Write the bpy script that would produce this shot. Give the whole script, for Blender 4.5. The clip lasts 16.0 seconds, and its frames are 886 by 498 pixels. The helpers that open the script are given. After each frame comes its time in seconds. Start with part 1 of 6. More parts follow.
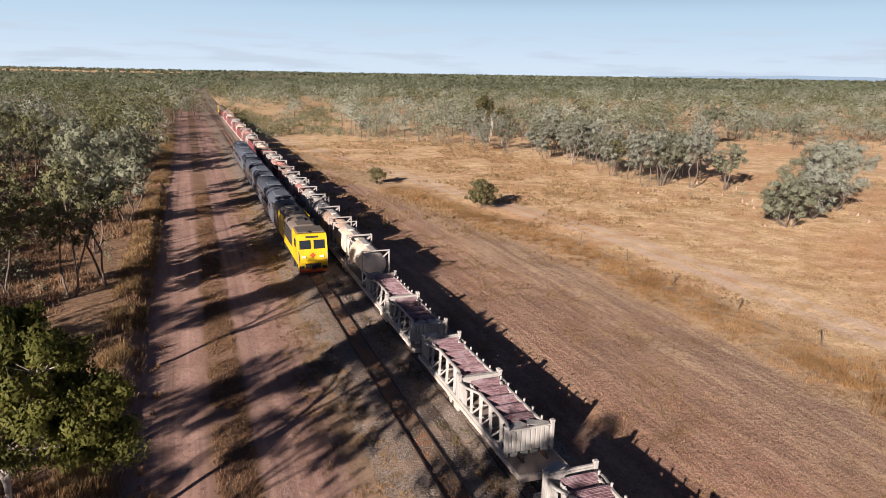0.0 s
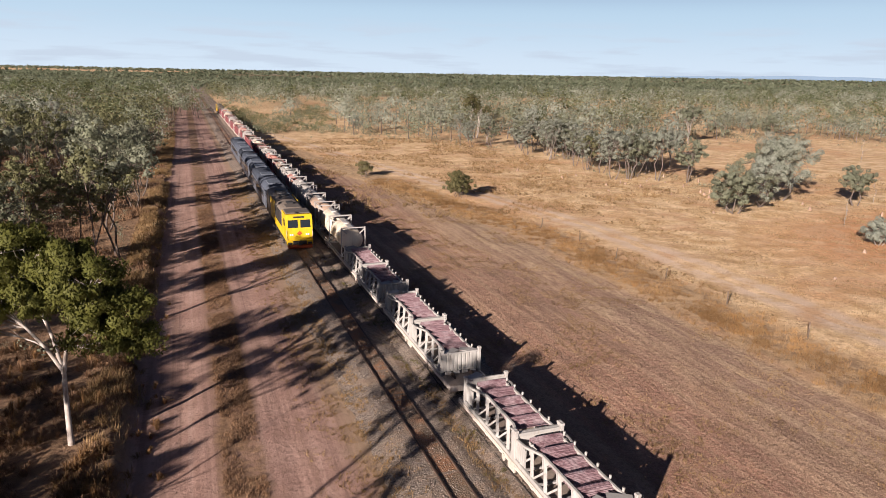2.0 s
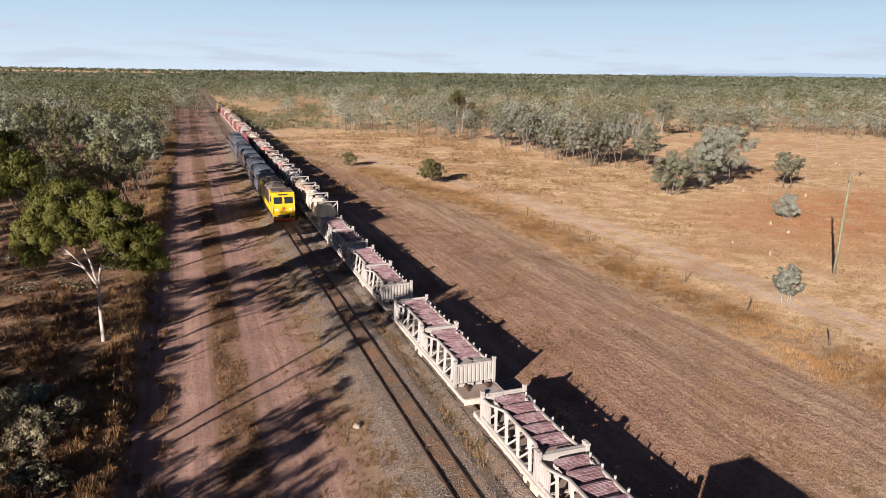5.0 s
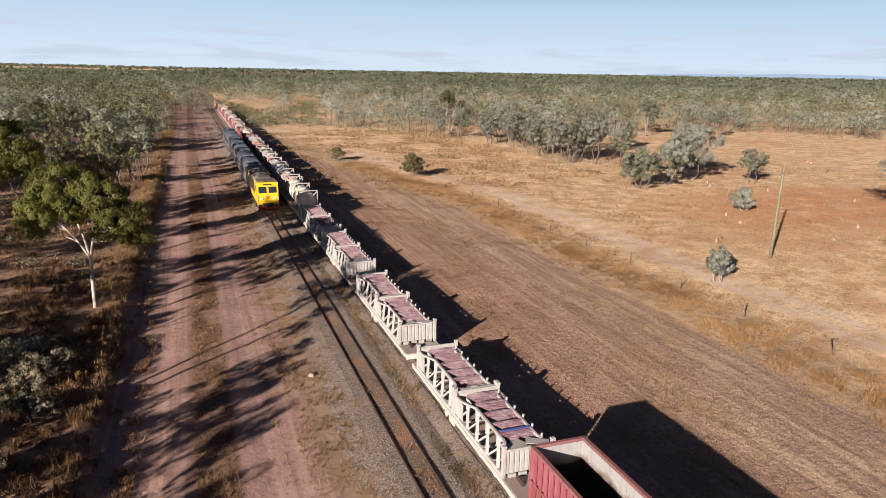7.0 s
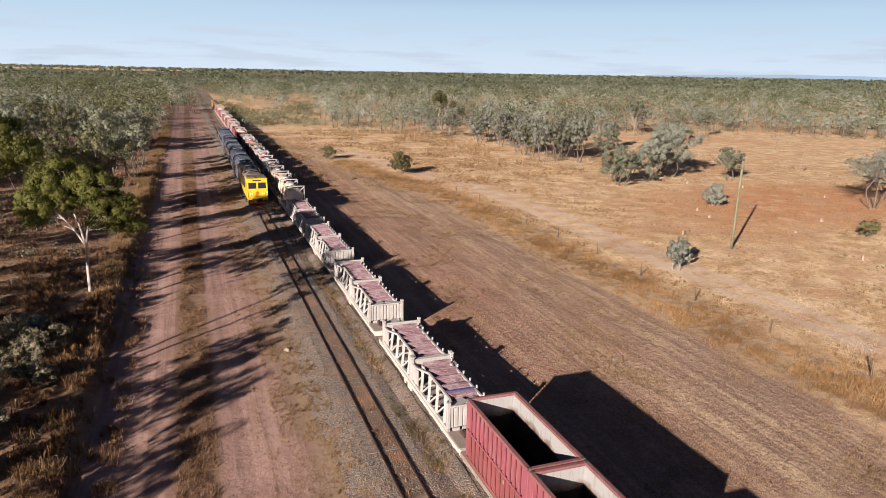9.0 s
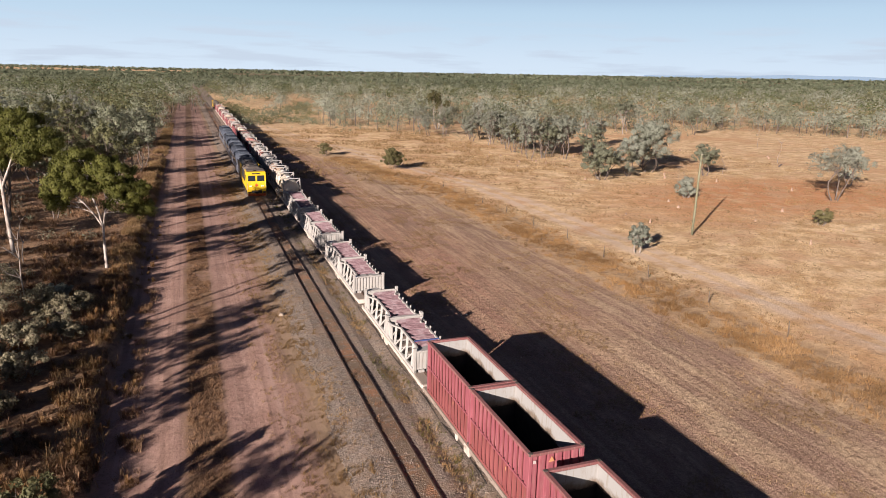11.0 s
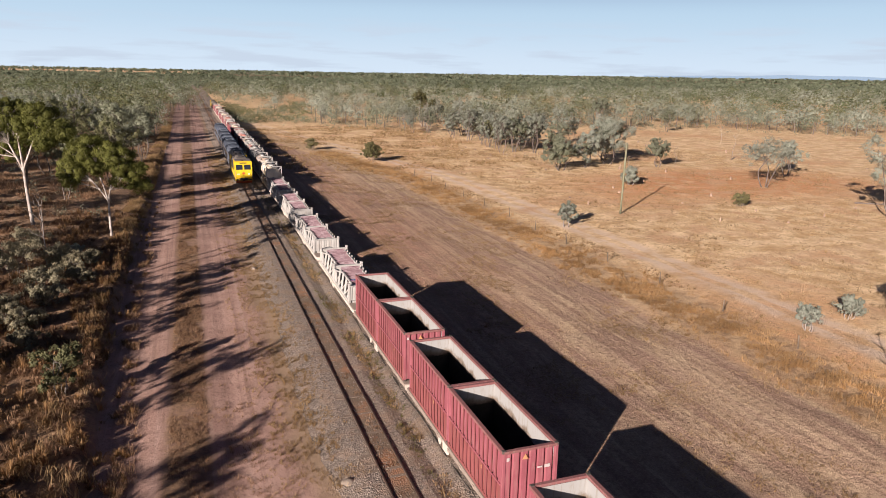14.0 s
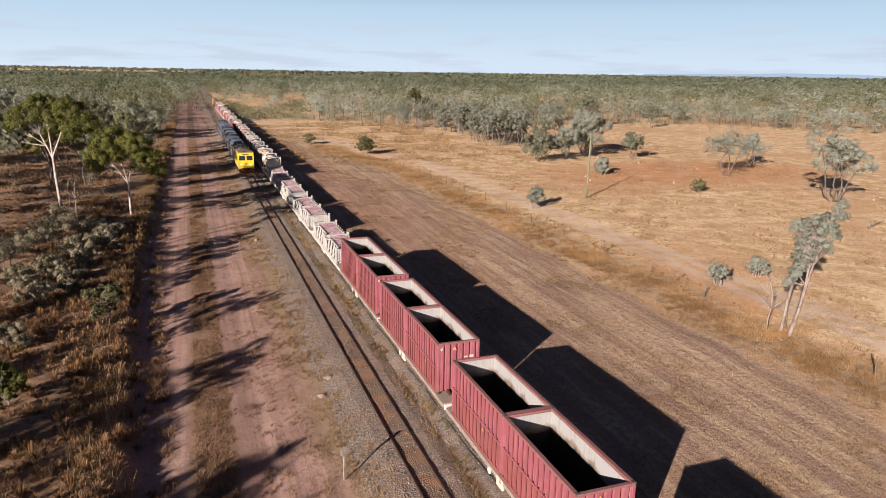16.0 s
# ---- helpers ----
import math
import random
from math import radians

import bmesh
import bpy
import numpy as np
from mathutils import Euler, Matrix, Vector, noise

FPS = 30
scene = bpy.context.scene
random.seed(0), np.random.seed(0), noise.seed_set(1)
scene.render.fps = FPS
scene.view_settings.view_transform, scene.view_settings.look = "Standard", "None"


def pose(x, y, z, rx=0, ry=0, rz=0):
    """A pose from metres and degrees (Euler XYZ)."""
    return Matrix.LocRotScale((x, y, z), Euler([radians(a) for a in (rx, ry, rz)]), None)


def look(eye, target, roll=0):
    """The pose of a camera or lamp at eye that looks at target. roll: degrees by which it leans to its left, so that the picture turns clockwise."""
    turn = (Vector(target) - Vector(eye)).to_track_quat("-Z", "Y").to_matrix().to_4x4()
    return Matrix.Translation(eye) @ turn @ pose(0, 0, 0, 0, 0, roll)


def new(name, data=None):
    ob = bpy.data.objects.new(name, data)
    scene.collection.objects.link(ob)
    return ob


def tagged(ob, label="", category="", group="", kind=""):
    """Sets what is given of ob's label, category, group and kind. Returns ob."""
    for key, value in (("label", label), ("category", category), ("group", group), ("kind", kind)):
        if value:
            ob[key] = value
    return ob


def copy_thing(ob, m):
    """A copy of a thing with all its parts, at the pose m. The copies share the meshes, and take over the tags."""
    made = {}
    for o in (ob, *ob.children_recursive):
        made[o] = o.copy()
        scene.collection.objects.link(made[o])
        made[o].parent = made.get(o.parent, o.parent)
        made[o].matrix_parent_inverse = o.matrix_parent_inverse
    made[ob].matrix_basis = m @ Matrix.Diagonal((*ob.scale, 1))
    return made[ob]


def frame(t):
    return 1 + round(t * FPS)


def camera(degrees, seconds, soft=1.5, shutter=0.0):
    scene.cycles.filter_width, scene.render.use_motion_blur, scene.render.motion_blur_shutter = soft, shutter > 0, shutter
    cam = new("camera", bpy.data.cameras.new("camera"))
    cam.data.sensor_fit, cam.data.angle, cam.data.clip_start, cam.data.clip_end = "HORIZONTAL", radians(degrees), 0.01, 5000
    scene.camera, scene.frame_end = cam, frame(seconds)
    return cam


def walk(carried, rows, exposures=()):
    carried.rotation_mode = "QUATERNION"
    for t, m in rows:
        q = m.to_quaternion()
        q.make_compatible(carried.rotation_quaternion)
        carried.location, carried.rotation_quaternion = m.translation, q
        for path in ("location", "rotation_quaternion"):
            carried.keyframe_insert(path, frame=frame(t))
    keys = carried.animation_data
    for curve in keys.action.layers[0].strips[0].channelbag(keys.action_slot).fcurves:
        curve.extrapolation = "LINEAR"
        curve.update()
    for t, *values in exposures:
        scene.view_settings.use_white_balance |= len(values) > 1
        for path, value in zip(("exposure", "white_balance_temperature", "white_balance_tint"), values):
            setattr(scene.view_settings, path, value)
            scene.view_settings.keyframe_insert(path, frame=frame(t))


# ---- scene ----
cam = camera(65.6, 16.0, soft=0.9)
PATH = [
    (0, (-0.551, 11.78, 17.832), (0.12, 13.6, 17.346), 1.1),
    (0.5, (-0.576, 9.394, 17.858), (0.094, 11.215, 17.37), 1.2),
    (1, (-0.689, 7.067, 17.875), (-0.017, 8.887, 17.387), 1.3),
    (1.5, (-0.834, 4.672, 17.91), (-0.159, 6.49, 17.422), 1.3),
    (2, (-0.98, 2.295, 17.946), (-0.304, 4.113, 17.459), 1.2),
    (2.5, (-1.1, -0.021, 17.957), (-0.424, 1.797, 17.47), 1.1),
    (3, (-1.119, -2.451, 17.943), (-0.446, -0.632, 17.456), 1.1),
    (3.5, (-1.073, -4.88, 17.925), (-0.404, -3.059, 17.438), 1.0),
    (4, (-1.057, -7.135, 17.901), (-0.388, -5.314, 17.414), 0.8),
    (6.5, (0.014, -16.778, 17.807), (0.681, -14.958, 17.314), 1.1),
    (7, (0.366, -18.11, 17.827), (1.034, -16.29, 17.335), 1.2),
    (7.5, (0.651, -19.264, 17.819), (1.323, -17.445, 17.328), 1.2),
    (8, (0.911, -20.337, 17.798), (1.583, -18.518, 17.31), 1.3),
    (8.5, (1.072, -21.448, 17.807), (1.744, -19.628, 17.32), 1.3),
    (9, (1.165, -22.742, 17.864), (1.835, -20.922, 17.374), 1.2),
    (11.5, (0.581, -31.898, 17.862), (1.251, -30.078, 17.374), 1.2),
    (12, (0.847, -34.014, 17.859), (1.515, -32.193, 17.372), 1.1),
    (12.5, (1.196, -36.125, 17.86), (1.864, -34.304, 17.373), 1.1),
    (13, (1.507, -38.371, 17.848), (2.176, -36.55, 17.363), 1.2),
    (13.5, (1.69, -40.834, 17.816), (2.357, -39.011, 17.333), 1.2),
    (14, (1.603, -43.555, 17.829), (2.27, -41.734, 17.342), 1.1),
    (14.5, (1.343, -46.424, 17.851), (2.01, -44.603, 17.362), 1.1),
    (15, (0.995, -49.162, 17.808), (1.663, -47.342, 17.318), 1.0),
    (15.5, (0.699, -51.829, 17.764), (1.365, -50.009, 17.274), 1.1),
    (16, (0.485, -54.425, 17.744), (1.15, -52.604, 17.254), 1.0),
]
walk(cam, [(t, look(e, g, r)) for t, e, g, r in PATH])

# ---------------------------------------------------------------- light
SUN_AZ, SUN_EL = 48.3, 17.0          # the way the shadows point (from +y towards +x), the sun's height
scene.view_settings.exposure = 1.09
az, el = radians(SUN_AZ), radians(SUN_EL)
way = Vector((math.sin(az) * math.cos(el), math.cos(az) * math.cos(el), -math.sin(el)))
sun_data = bpy.data.lights.new("sun", "SUN")
sun_data.energy, sun_data.angle, sun_data.color = 5.35, radians(0.53), (1.0, 0.86, 0.775)
sun = new("sun", sun_data)
sun.matrix_world = Matrix.Translation((-60, -60, 60)) @ way.to_track_quat("-Z", "Y").to_matrix().to_4x4()

world = bpy.data.worlds.new("sky")
scene.world = world
world.use_nodes = True
wt = world.node_tree
wbg = wt.nodes["Background"]
sky = wt.nodes.new("ShaderNodeTexSky")
sky.sky_type, sky.sun_disc = "NISHITA", False
sky.sun_elevation, sky.sun_rotation = el, az + math.pi
sky.air_density, sky.dust_density, sky.ozone_density = 0.35, 0.2, 1.0
wbg.inputs["Strength"].default_value = 0.029
# thin high cloud, denser towards the horizon
wtc = wt.nodes.new("ShaderNodeTexCoord")
wmap = wt.nodes.new("ShaderNodeMapping")
wmap.inputs["Scale"].default_value = (2.6, 2.6, 24.0)
wn = wt.nodes.new("ShaderNodeTexNoise")
wn.inputs["Scale"].default_value, wn.inputs["Detail"].default_value = 3.4, 7.0
wr = wt.nodes.new("ShaderNodeMapRange")
wr.inputs["From Min"].default_value, wr.inputs["From Max"].default_value = 0.50, 0.64
wr.inputs["To Max"].default_value = 0.85
wm = wt.nodes.new("ShaderNodeMix")
wm.data_type = "RGBA"
wm.inputs["B"].default_value = (9.6, 11.1, 13.3, 1)
wt.links.new(wtc.outputs["Generated"], wmap.inputs["Vector"])
wt.links.new(wmap.outputs["Vector"], wn.inputs["Vector"])
wt.links.new(wn.outputs["Fac"], wr.inputs["Value"])

# pale haze low down, passing into the clear sky above
wsep = wt.nodes.new("ShaderNodeSeparateXYZ")
wt.links.new(wtc.outputs["Generated"], wsep.inputs[0])
wlow = wt.nodes.new("ShaderNodeMapRange")
wlow.inputs["From Min"].default_value, wlow.inputs["From Max"].default_value = 0.045, 0.080
wlow.inputs["To Min"].default_value, wlow.inputs["To Max"].default_value = 1.0, 0.0
wmul = wt.nodes.new("ShaderNodeMath")
wmul.operation = "MULTIPLY"
wt.links.new(wsep.outputs["Z"], wlow.inputs["Value"])
wt.links.new(wr.outputs["Result"], wmul.inputs[0])
wt.links.new(wlow.outputs["Result"], wmul.inputs[1])
wt.links.new(wmul.outputs[0], wm.inputs["Factor"])
warm = wt.nodes.new("ShaderNodeMix")
warm.data_type, warm.blend_type = "RGBA", "MULTIPLY"
warm.inputs["Factor"].default_value = 1.0
warm.inputs["B"].default_value = (1.12, 0.93, 1.0, 1)
wt.links.new(sky.outputs["Color"], warm.inputs["A"])
under = warm.outputs["Result"]
for low, high, tone in ((0.08, 0.16, (8.2, 11.0, 13.8)), (0.0, 0.10, (11.0, 12.9, 15.2))):
    ramp = wt.nodes.new("ShaderNodeMapRange")
    ramp.interpolation_type = "SMOOTHSTEP"
    ramp.inputs["From Min"].default_value, ramp.inputs["From Max"].default_value = low, high
    haze = wt.nodes.new("ShaderNodeMix")
    haze.data_type = "RGBA"
    haze.inputs["A"].default_value = (*tone, 1)
    wt.links.new(wsep.outputs["Z"], ramp.inputs["Value"])
    wt.links.new(ramp.outputs["Result"], haze.inputs["Factor"])
    wt.links.new(under, haze.inputs["B"])
    under = haze.outputs["Result"]
wt.links.new(under, wm.inputs["A"])
wt.links.new(wm.outputs["Result"], wbg.inputs["Color"])


# ---------------------------------------------------------------- materials
class Nodes:
    """Short names for the nodes of one material."""

    def __init__(self, name, rough=0.8, metal=0.0):
        self.m = bpy.data.materials.new(name)
        self.m.use_nodes = True
        self.t = self.m.node_tree
        self.b = self.t.nodes["Principled BSDF"]
        self.b.inputs["Roughness"].default_value = rough
        self.b.inputs["Metallic"].default_value = metal
        self.b.inputs["Specular IOR Level"].default_value = 0.25
        self.geo = self.t.nodes.new("ShaderNodeNewGeometry")
        self.tc = self.t.nodes.new("ShaderNodeTexCoord")
        self.pos = self.geo.outputs["Position"]
        self.obj = self.tc.outputs["Object"]

    def put(self, sock, value):
        if isinstance(value, bpy.types.NodeSocket):
            self.t.links.new(value, sock)
        elif isinstance(value, (tuple, list)) and len(value) == 3 and sock.type == "RGBA":
            sock.default_value = (*value, 1)
        else:
            sock.default_value = value

    def scaled(self, vec, sc):
        n = self.t.nodes.new("ShaderNodeMapping")
        self.put(n.inputs["Vector"], vec)
        n.inputs["Scale"].default_value = sc
        return n.outputs["Vector"]

    def noise(self, vec, scale, detail=5.0, rough=0.55):
        n = self.t.nodes.new("ShaderNodeTexNoise")
        self.put(n.inputs["Vector"], vec)
        n.inputs["Scale"].default_value, n.inputs["Detail"].default_value = scale, detail
        n.inputs["Roughness"].default_value = rough
        return n.outputs["Fac"]

    def cells(self, vec, scale, out="Distance"):
        n = self.t.nodes.new("ShaderNodeTexVoronoi")
        self.put(n.inputs["Vector"], vec)
        n.inputs["Scale"].default_value = scale
        return n.outputs[out]

    def span(self, v, a, b, lo=0.0, hi=1.0):
        n = self.t.nodes.new("ShaderNodeMapRange")
        n.interpolation_type = "SMOOTHSTEP"
        self.put(n.inputs["Value"], v)
        for key, x in (("From Min", a), ("From Max", b), ("To Min", lo), ("To Max", hi)):
            n.inputs[key].default_value = x
        return n.outputs["Result"]

    def calc(self, op, a, b=0.0, c=0.0):
        n = self.t.nodes.new("ShaderNodeMath")
        n.operation = op
        self.put(n.inputs[0], a), self.put(n.inputs[1], b), self.put(n.inputs[2], c)
        return n.outputs[0]

    def mix(self, f, a, b, blend="MIX"):
        n = self.t.nodes.new("ShaderNodeMix")
        n.data_type, n.blend_type = "RGBA", blend
        self.put(n.inputs["Factor"], f), self.put(n.inputs["A"], a), self.put(n.inputs["B"], b)
        return n.outputs["Result"]

    def axes(self, vec):
        n = self.t.nodes.new("ShaderNodeSeparateXYZ")
        self.put(n.inputs[0], vec)
        return n.outputs

    def bump(self, height, strength, dist):
        n = self.t.nodes.new("ShaderNodeBump")
        self.put(n.inputs["Height"], height)
        n.inputs["Strength"].default_value, n.inputs["Distance"].default_value = strength, dist
        self.t.links.new(n.outputs["Normal"], self.b.inputs["Normal"])

    def colour(self, c):
        self.put(self.b.inputs["Base Color"], c)
        return self.m


def painted(name, base, dirt, worn=0.5, rough=0.6, grain=3.0, metal=0.0):
    """Old paint or metal: faded patches, streaks that run down, fine dirt."""
    n = Nodes(name, rough, metal)
    big = n.noise(n.obj, grain * 0.35, 4)
    run = n.noise(n.scaled(n.obj, (5.0, 5.0, 0.7)), grain * 0.8, 5)
    fine = n.noise(n.obj, grain * 9, 3)
    info = n.t.nodes.new("ShaderNodeObjectInfo").outputs["Random"]
    c = n.mix(n.span(big, 0.38, 0.68, 0, 0.5), base, [min(1, v * 1.35 + 0.02) for v in base])
    c = n.mix(n.calc("MULTIPLY", n.span(run, 0.48, 0.75), worn), c, dirt)
    c = n.mix(n.span(fine, 0.6, 0.75, 0, worn * 0.5), c, dirt)
    c = n.mix(n.span(info, 0, 1, 0, 0.22), c, [v * 0.72 for v in base])
    n.bump(fine, 0.15, 0.01)
    return n.colour(c)


def ground_material():
    n = Nodes("soil_and_dry_grass", 0.95)
    p = n.pos
    x, y, _ = n.axes(p)
    wob = n.calc("MULTIPLY_ADD", n.noise(p, 0.22, 4), 2.6, -1.3)
    xw = n.calc("ADD", x, wob)
    drift = n.calc("MULTIPLY", n.calc("MAXIMUM", n.calc("SUBTRACT", y, 75.0), 0.0), 0.17)
    xr = n.calc("ADD", xw, drift)
    xt = n.calc("ADD", n.calc("MULTIPLY_ADD", wob, 0.5, x), drift)
    large, mid, fine = n.noise(p, 0.035, 5), n.noise(p, 0.35, 6, 0.6), n.noise(p, 2.6, 8, 0.72)
    streak = n.noise(n.scaled(p, (1.0, 0.10, 1.0)), 1.6, 5, 0.6)
    swath = n.noise(n.scaled(p, (0.55, 0.05, 1.0)), 1.0, 4, 0.6)
    # open paddock: straw over red earth
    grit = n.noise(p, 9.0, 4, 0.7)
    straw = n.mix(n.span(mid, 0.35, 0.65), (0.50, 0.320, 0.160), (0.80, 0.600, 0.370))
    earth = n.mix(fine, (0.48, 0.225, 0.105), (0.58, 0.315, 0.165))
    c = n.mix(n.calc("MULTIPLY", n.span(large, 0.50, 0.66, 0.0, 0.8), n.span(mid, 0.36, 0.60, 0.35, 1.0)), straw, earth)
    off = n.calc("ADD", n.calc("POWER", n.calc("DIVIDE", n.calc("SUBTRACT", x, 92.0), 36.0), 2.0), n.calc("POWER", n.calc("DIVIDE", n.calc("SUBTRACT", y, 56.0), 20.0), 2.0))
    c = n.mix(n.calc("MULTIPLY", n.span(off, 0.1, 1.3, 0.95, 0.0), n.span(mid, 0.30, 0.54, 0.4, 1.0)), c, (0.54, 0.245, 0.110))
    tuft = n.noise(p, 0.9, 6, 0.7)
    c = n.mix(n.span(tuft, 0.50, 0.64, 0, 0.55), c, (0.36, 0.235, 0.125))
    c = n.mix(n.span(n.noise(p, 0.16, 4, 0.6), 0.50, 0.62, 0, 0.55), c, (0.66, 0.520, 0.370))
    clod = n.noise(p, 0.16, 6, 0.60)
    c = n.mix(n.span(clod, 0.50, 0.66, 0, 0.50), c, (0.50, 0.235, 0.095))
    c = n.mix(n.span(clod, 0.47, 0.34, 0, 0.40), c, (0.78, 0.60, 0.40))
    c = n.mix(n.span(fine, 0.50, 0.64, 0, 0.60), c, (0.27, 0.165, 0.085))
    open_land = n.mix(n.span(grit, 0.50, 0.64, 0, 0.35), c, (0.29, 0.18, 0.10))
    c = open_land
    # two bare wheel tracks of the farm road
    bare = n.mix(mid, (0.52, 0.390, 0.300), (0.62, 0.480, 0.375))
    road_r = n.calc("MULTIPLY", n.span(xt, 43.2, 44.6), n.span(xt, 47.2, 48.6, 1, 0))
    crown = n.calc("MULTIPLY", n.span(xt, 45.1, 45.5), n.span(xt, 46.2, 46.6, 0.8, 0))
    road_r = n.calc("SUBTRACT", road_r, crown)
    c = n.mix(n.calc("MULTIPLY", road_r, n.span(mid, 0.30, 0.56, 0.15, 0.80)), c, bare)
    # rank grass along the fence
    verge = n.calc("MULTIPLY", n.span(xr, 34.0, 36.0), n.span(xr, 39.5, 42.0, 1, 0))
    c = n.mix(n.calc("MULTIPLY", verge, 0.85), c, n.mix(n.span(tuft, 0.38, 0.62), (0.225, 0.150, 0.095), (0.47, 0.330, 0.195)))
    # slashed strip beside the train
    worn = n.noise(n.scaled(p, (1.0, 0.42, 1.0)), 0.75, 6, 0.68)
    cut = n.mix(n.span(worn, 0.40, 0.60), (0.270, 0.170, 0.126), (0.430, 0.305, 0.200))
    cut = n.mix(n.span(streak, 0.46, 0.60, 0, 0.65), cut, (0.58, 0.435, 0.285))
    cut = n.mix(n.span(swath, 0.48, 0.60, 0, 0.7), cut, (0.325, 0.205, 0.160))
    bands = n.noise(n.scaled(p, (1.0, 0.055, 1.0)), 0.32, 4, 0.6)
    cut = n.mix(n.span(bands, 0.52, 0.62, 0, 0.6), cut, (0.56, 0.425, 0.270))
    near_train = n.span(n.calc("SUBTRACT", n.calc("MULTIPLY_ADD", n.noise(p, 0.10, 4), 10.0, x), n.span(y, -22.0, 14.0, 0.0, 8.0)), 17.0, 29.0, 0.85, 0)
    cut = n.mix(near_train, cut, n.mix(n.span(worn, 0.38, 0.62), (0.270, 0.136, 0.100), (0.420, 0.228, 0.158)))
    cut = n.mix(n.span(n.noise(n.scaled(p, (1.0, 0.06, 1.0)), 1.1, 5, 0.6), 0.50, 0.60, 0, 0.40), cut, (0.215, 0.135, 0.10))
    cut = n.mix(n.span(n.noise(n.scaled(p, (1.0, 0.035, 1.0)), 0.7, 3, 0.6), 0.52, 0.62, 0, 0.40), cut, (0.55, 0.40, 0.27))
    rows = n.noise(n.scaled(p, (1.0, 0.030, 1.0)), 0.95, 5, 0.62)
    cut = n.mix(n.span(rows, 0.50, 0.60, 0, 0.50), cut, (0.225, 0.138, 0.100))
    cut = n.mix(n.span(rows, 0.46, 0.36, 0, 0.28), cut, (0.56, 0.415, 0.265))
    cut = n.mix(n.span(fine, 0.48, 0.60, 0, 0.60), cut, (0.185, 0.115, 0.078))
    cut = n.mix(n.span(grit, 0.46, 0.60, 0, 0.50), cut, n.mix(0.5, cut, (0.72, 0.54, 0.37)))
    cut = n.mix(0.13, cut, (0.120, 0.050, 0.035))
    c = n.mix(n.calc("MULTIPLY", n.span(xr, 14.0, 15.5), n.span(xr, 33.5, 35.5, 1, 0)), c, cut)
    # service road on the other side
    dirt = n.mix(n.span(mid, 0.3, 0.7), (0.325, 0.198, 0.161), (0.435, 0.282, 0.232))
    dirt = n.mix(n.span(streak, 0.52, 0.70, 0, 0.45), dirt, (0.25, 0.155, 0.11))
    dirt = n.mix(n.span(fine, 0.50, 0.64, 0, 0.55), dirt, (0.185, 0.115, 0.085))
    lane = n.noise(n.scaled(p, (1.0, 0.012, 1.0)), 1.5, 4, 0.6)
    dirt = n.mix(n.span(lane, 0.50, 0.62, 0, 0.5), dirt, (0.205, 0.125, 0.098))
    dirt = n.mix(n.span(lane, 0.46, 0.36, 0, 0.4), dirt, (0.46, 0.320, 0.270))
    dirt = n.mix(n.span(grit, 0.56, 0.68, 0, 0.7), dirt, (0.135, 0.085, 0.062))
    c = n.mix(n.span(xw, 12.0, 14.0, 1, 0), c, dirt)
    xs = n.calc("MULTIPLY_ADD", wob, 0.28, x)
    strip = n.calc("MULTIPLY", n.span(xs, -1.0, -0.3), n.span(xs, 1.2, 1.9, 1, 0))
    litter = n.mix(n.span(fine, 0.35, 0.65), (0.130, 0.078, 0.050), (0.29, 0.180, 0.104))
    c = n.mix(n.calc("MULTIPLY", strip, n.span(mid, 0.34, 0.54, 0.40, 1.0)), c, litter)
    shoulder = n.calc("MULTIPLY", n.span(xw, 4.6, 6.4), n.span(xw, 12.0, 14.0, 1, 0))
    c = n.mix(n.calc("MULTIPLY", shoulder, 0.75), c, n.mix(fine, (0.19, 0.14, 0.09), (0.33, 0.24, 0.14)))
    bush = n.mix(n.span(fine, 0.35, 0.62), (0.165, 0.100, 0.066), (0.31, 0.200, 0.120))
    bush = n.mix(n.span(mid, 0.48, 0.64, 0, 0.75), bush, (0.30, 0.185, 0.105))
    c = n.mix(n.span(n.calc("SUBTRACT", n.calc("MULTIPLY_ADD", wob, 0.4, x), n.calc("MULTIPLY", n.calc("MINIMUM", n.calc("MAXIMUM", n.calc("SUBTRACT", 8.0, y), 0.0), 38.0), 0.05)), -5.2, -4.2, 1, 0), c, bush)
    floor_ = n.mix(n.span(mid, 0.35, 0.65), (0.150, 0.130, 0.078), (0.235, 0.190, 0.110))
    c = n.mix(n.span(y, 520.0, 620.0), c, n.mix(n.calc("MULTIPLY", n.span(y, 2200.0, 2350.0), n.span(x, 60.0, 0.0)), floor_, open_land))
    soft = n.calc("ADD", n.span(n.calc("ABSOLUTE", n.calc("SUBTRACT", x, 1.0)), 4.5, 6.0, 0.35, 1.0), 0.0)
    rough = n.calc("MULTIPLY", n.calc("ADD", n.calc("MULTIPLY", fine, 0.7), n.calc("MULTIPLY", streak, 0.4)), soft)
    n.bump(rough, 1.0, 0.22)
    return n.colour(c)


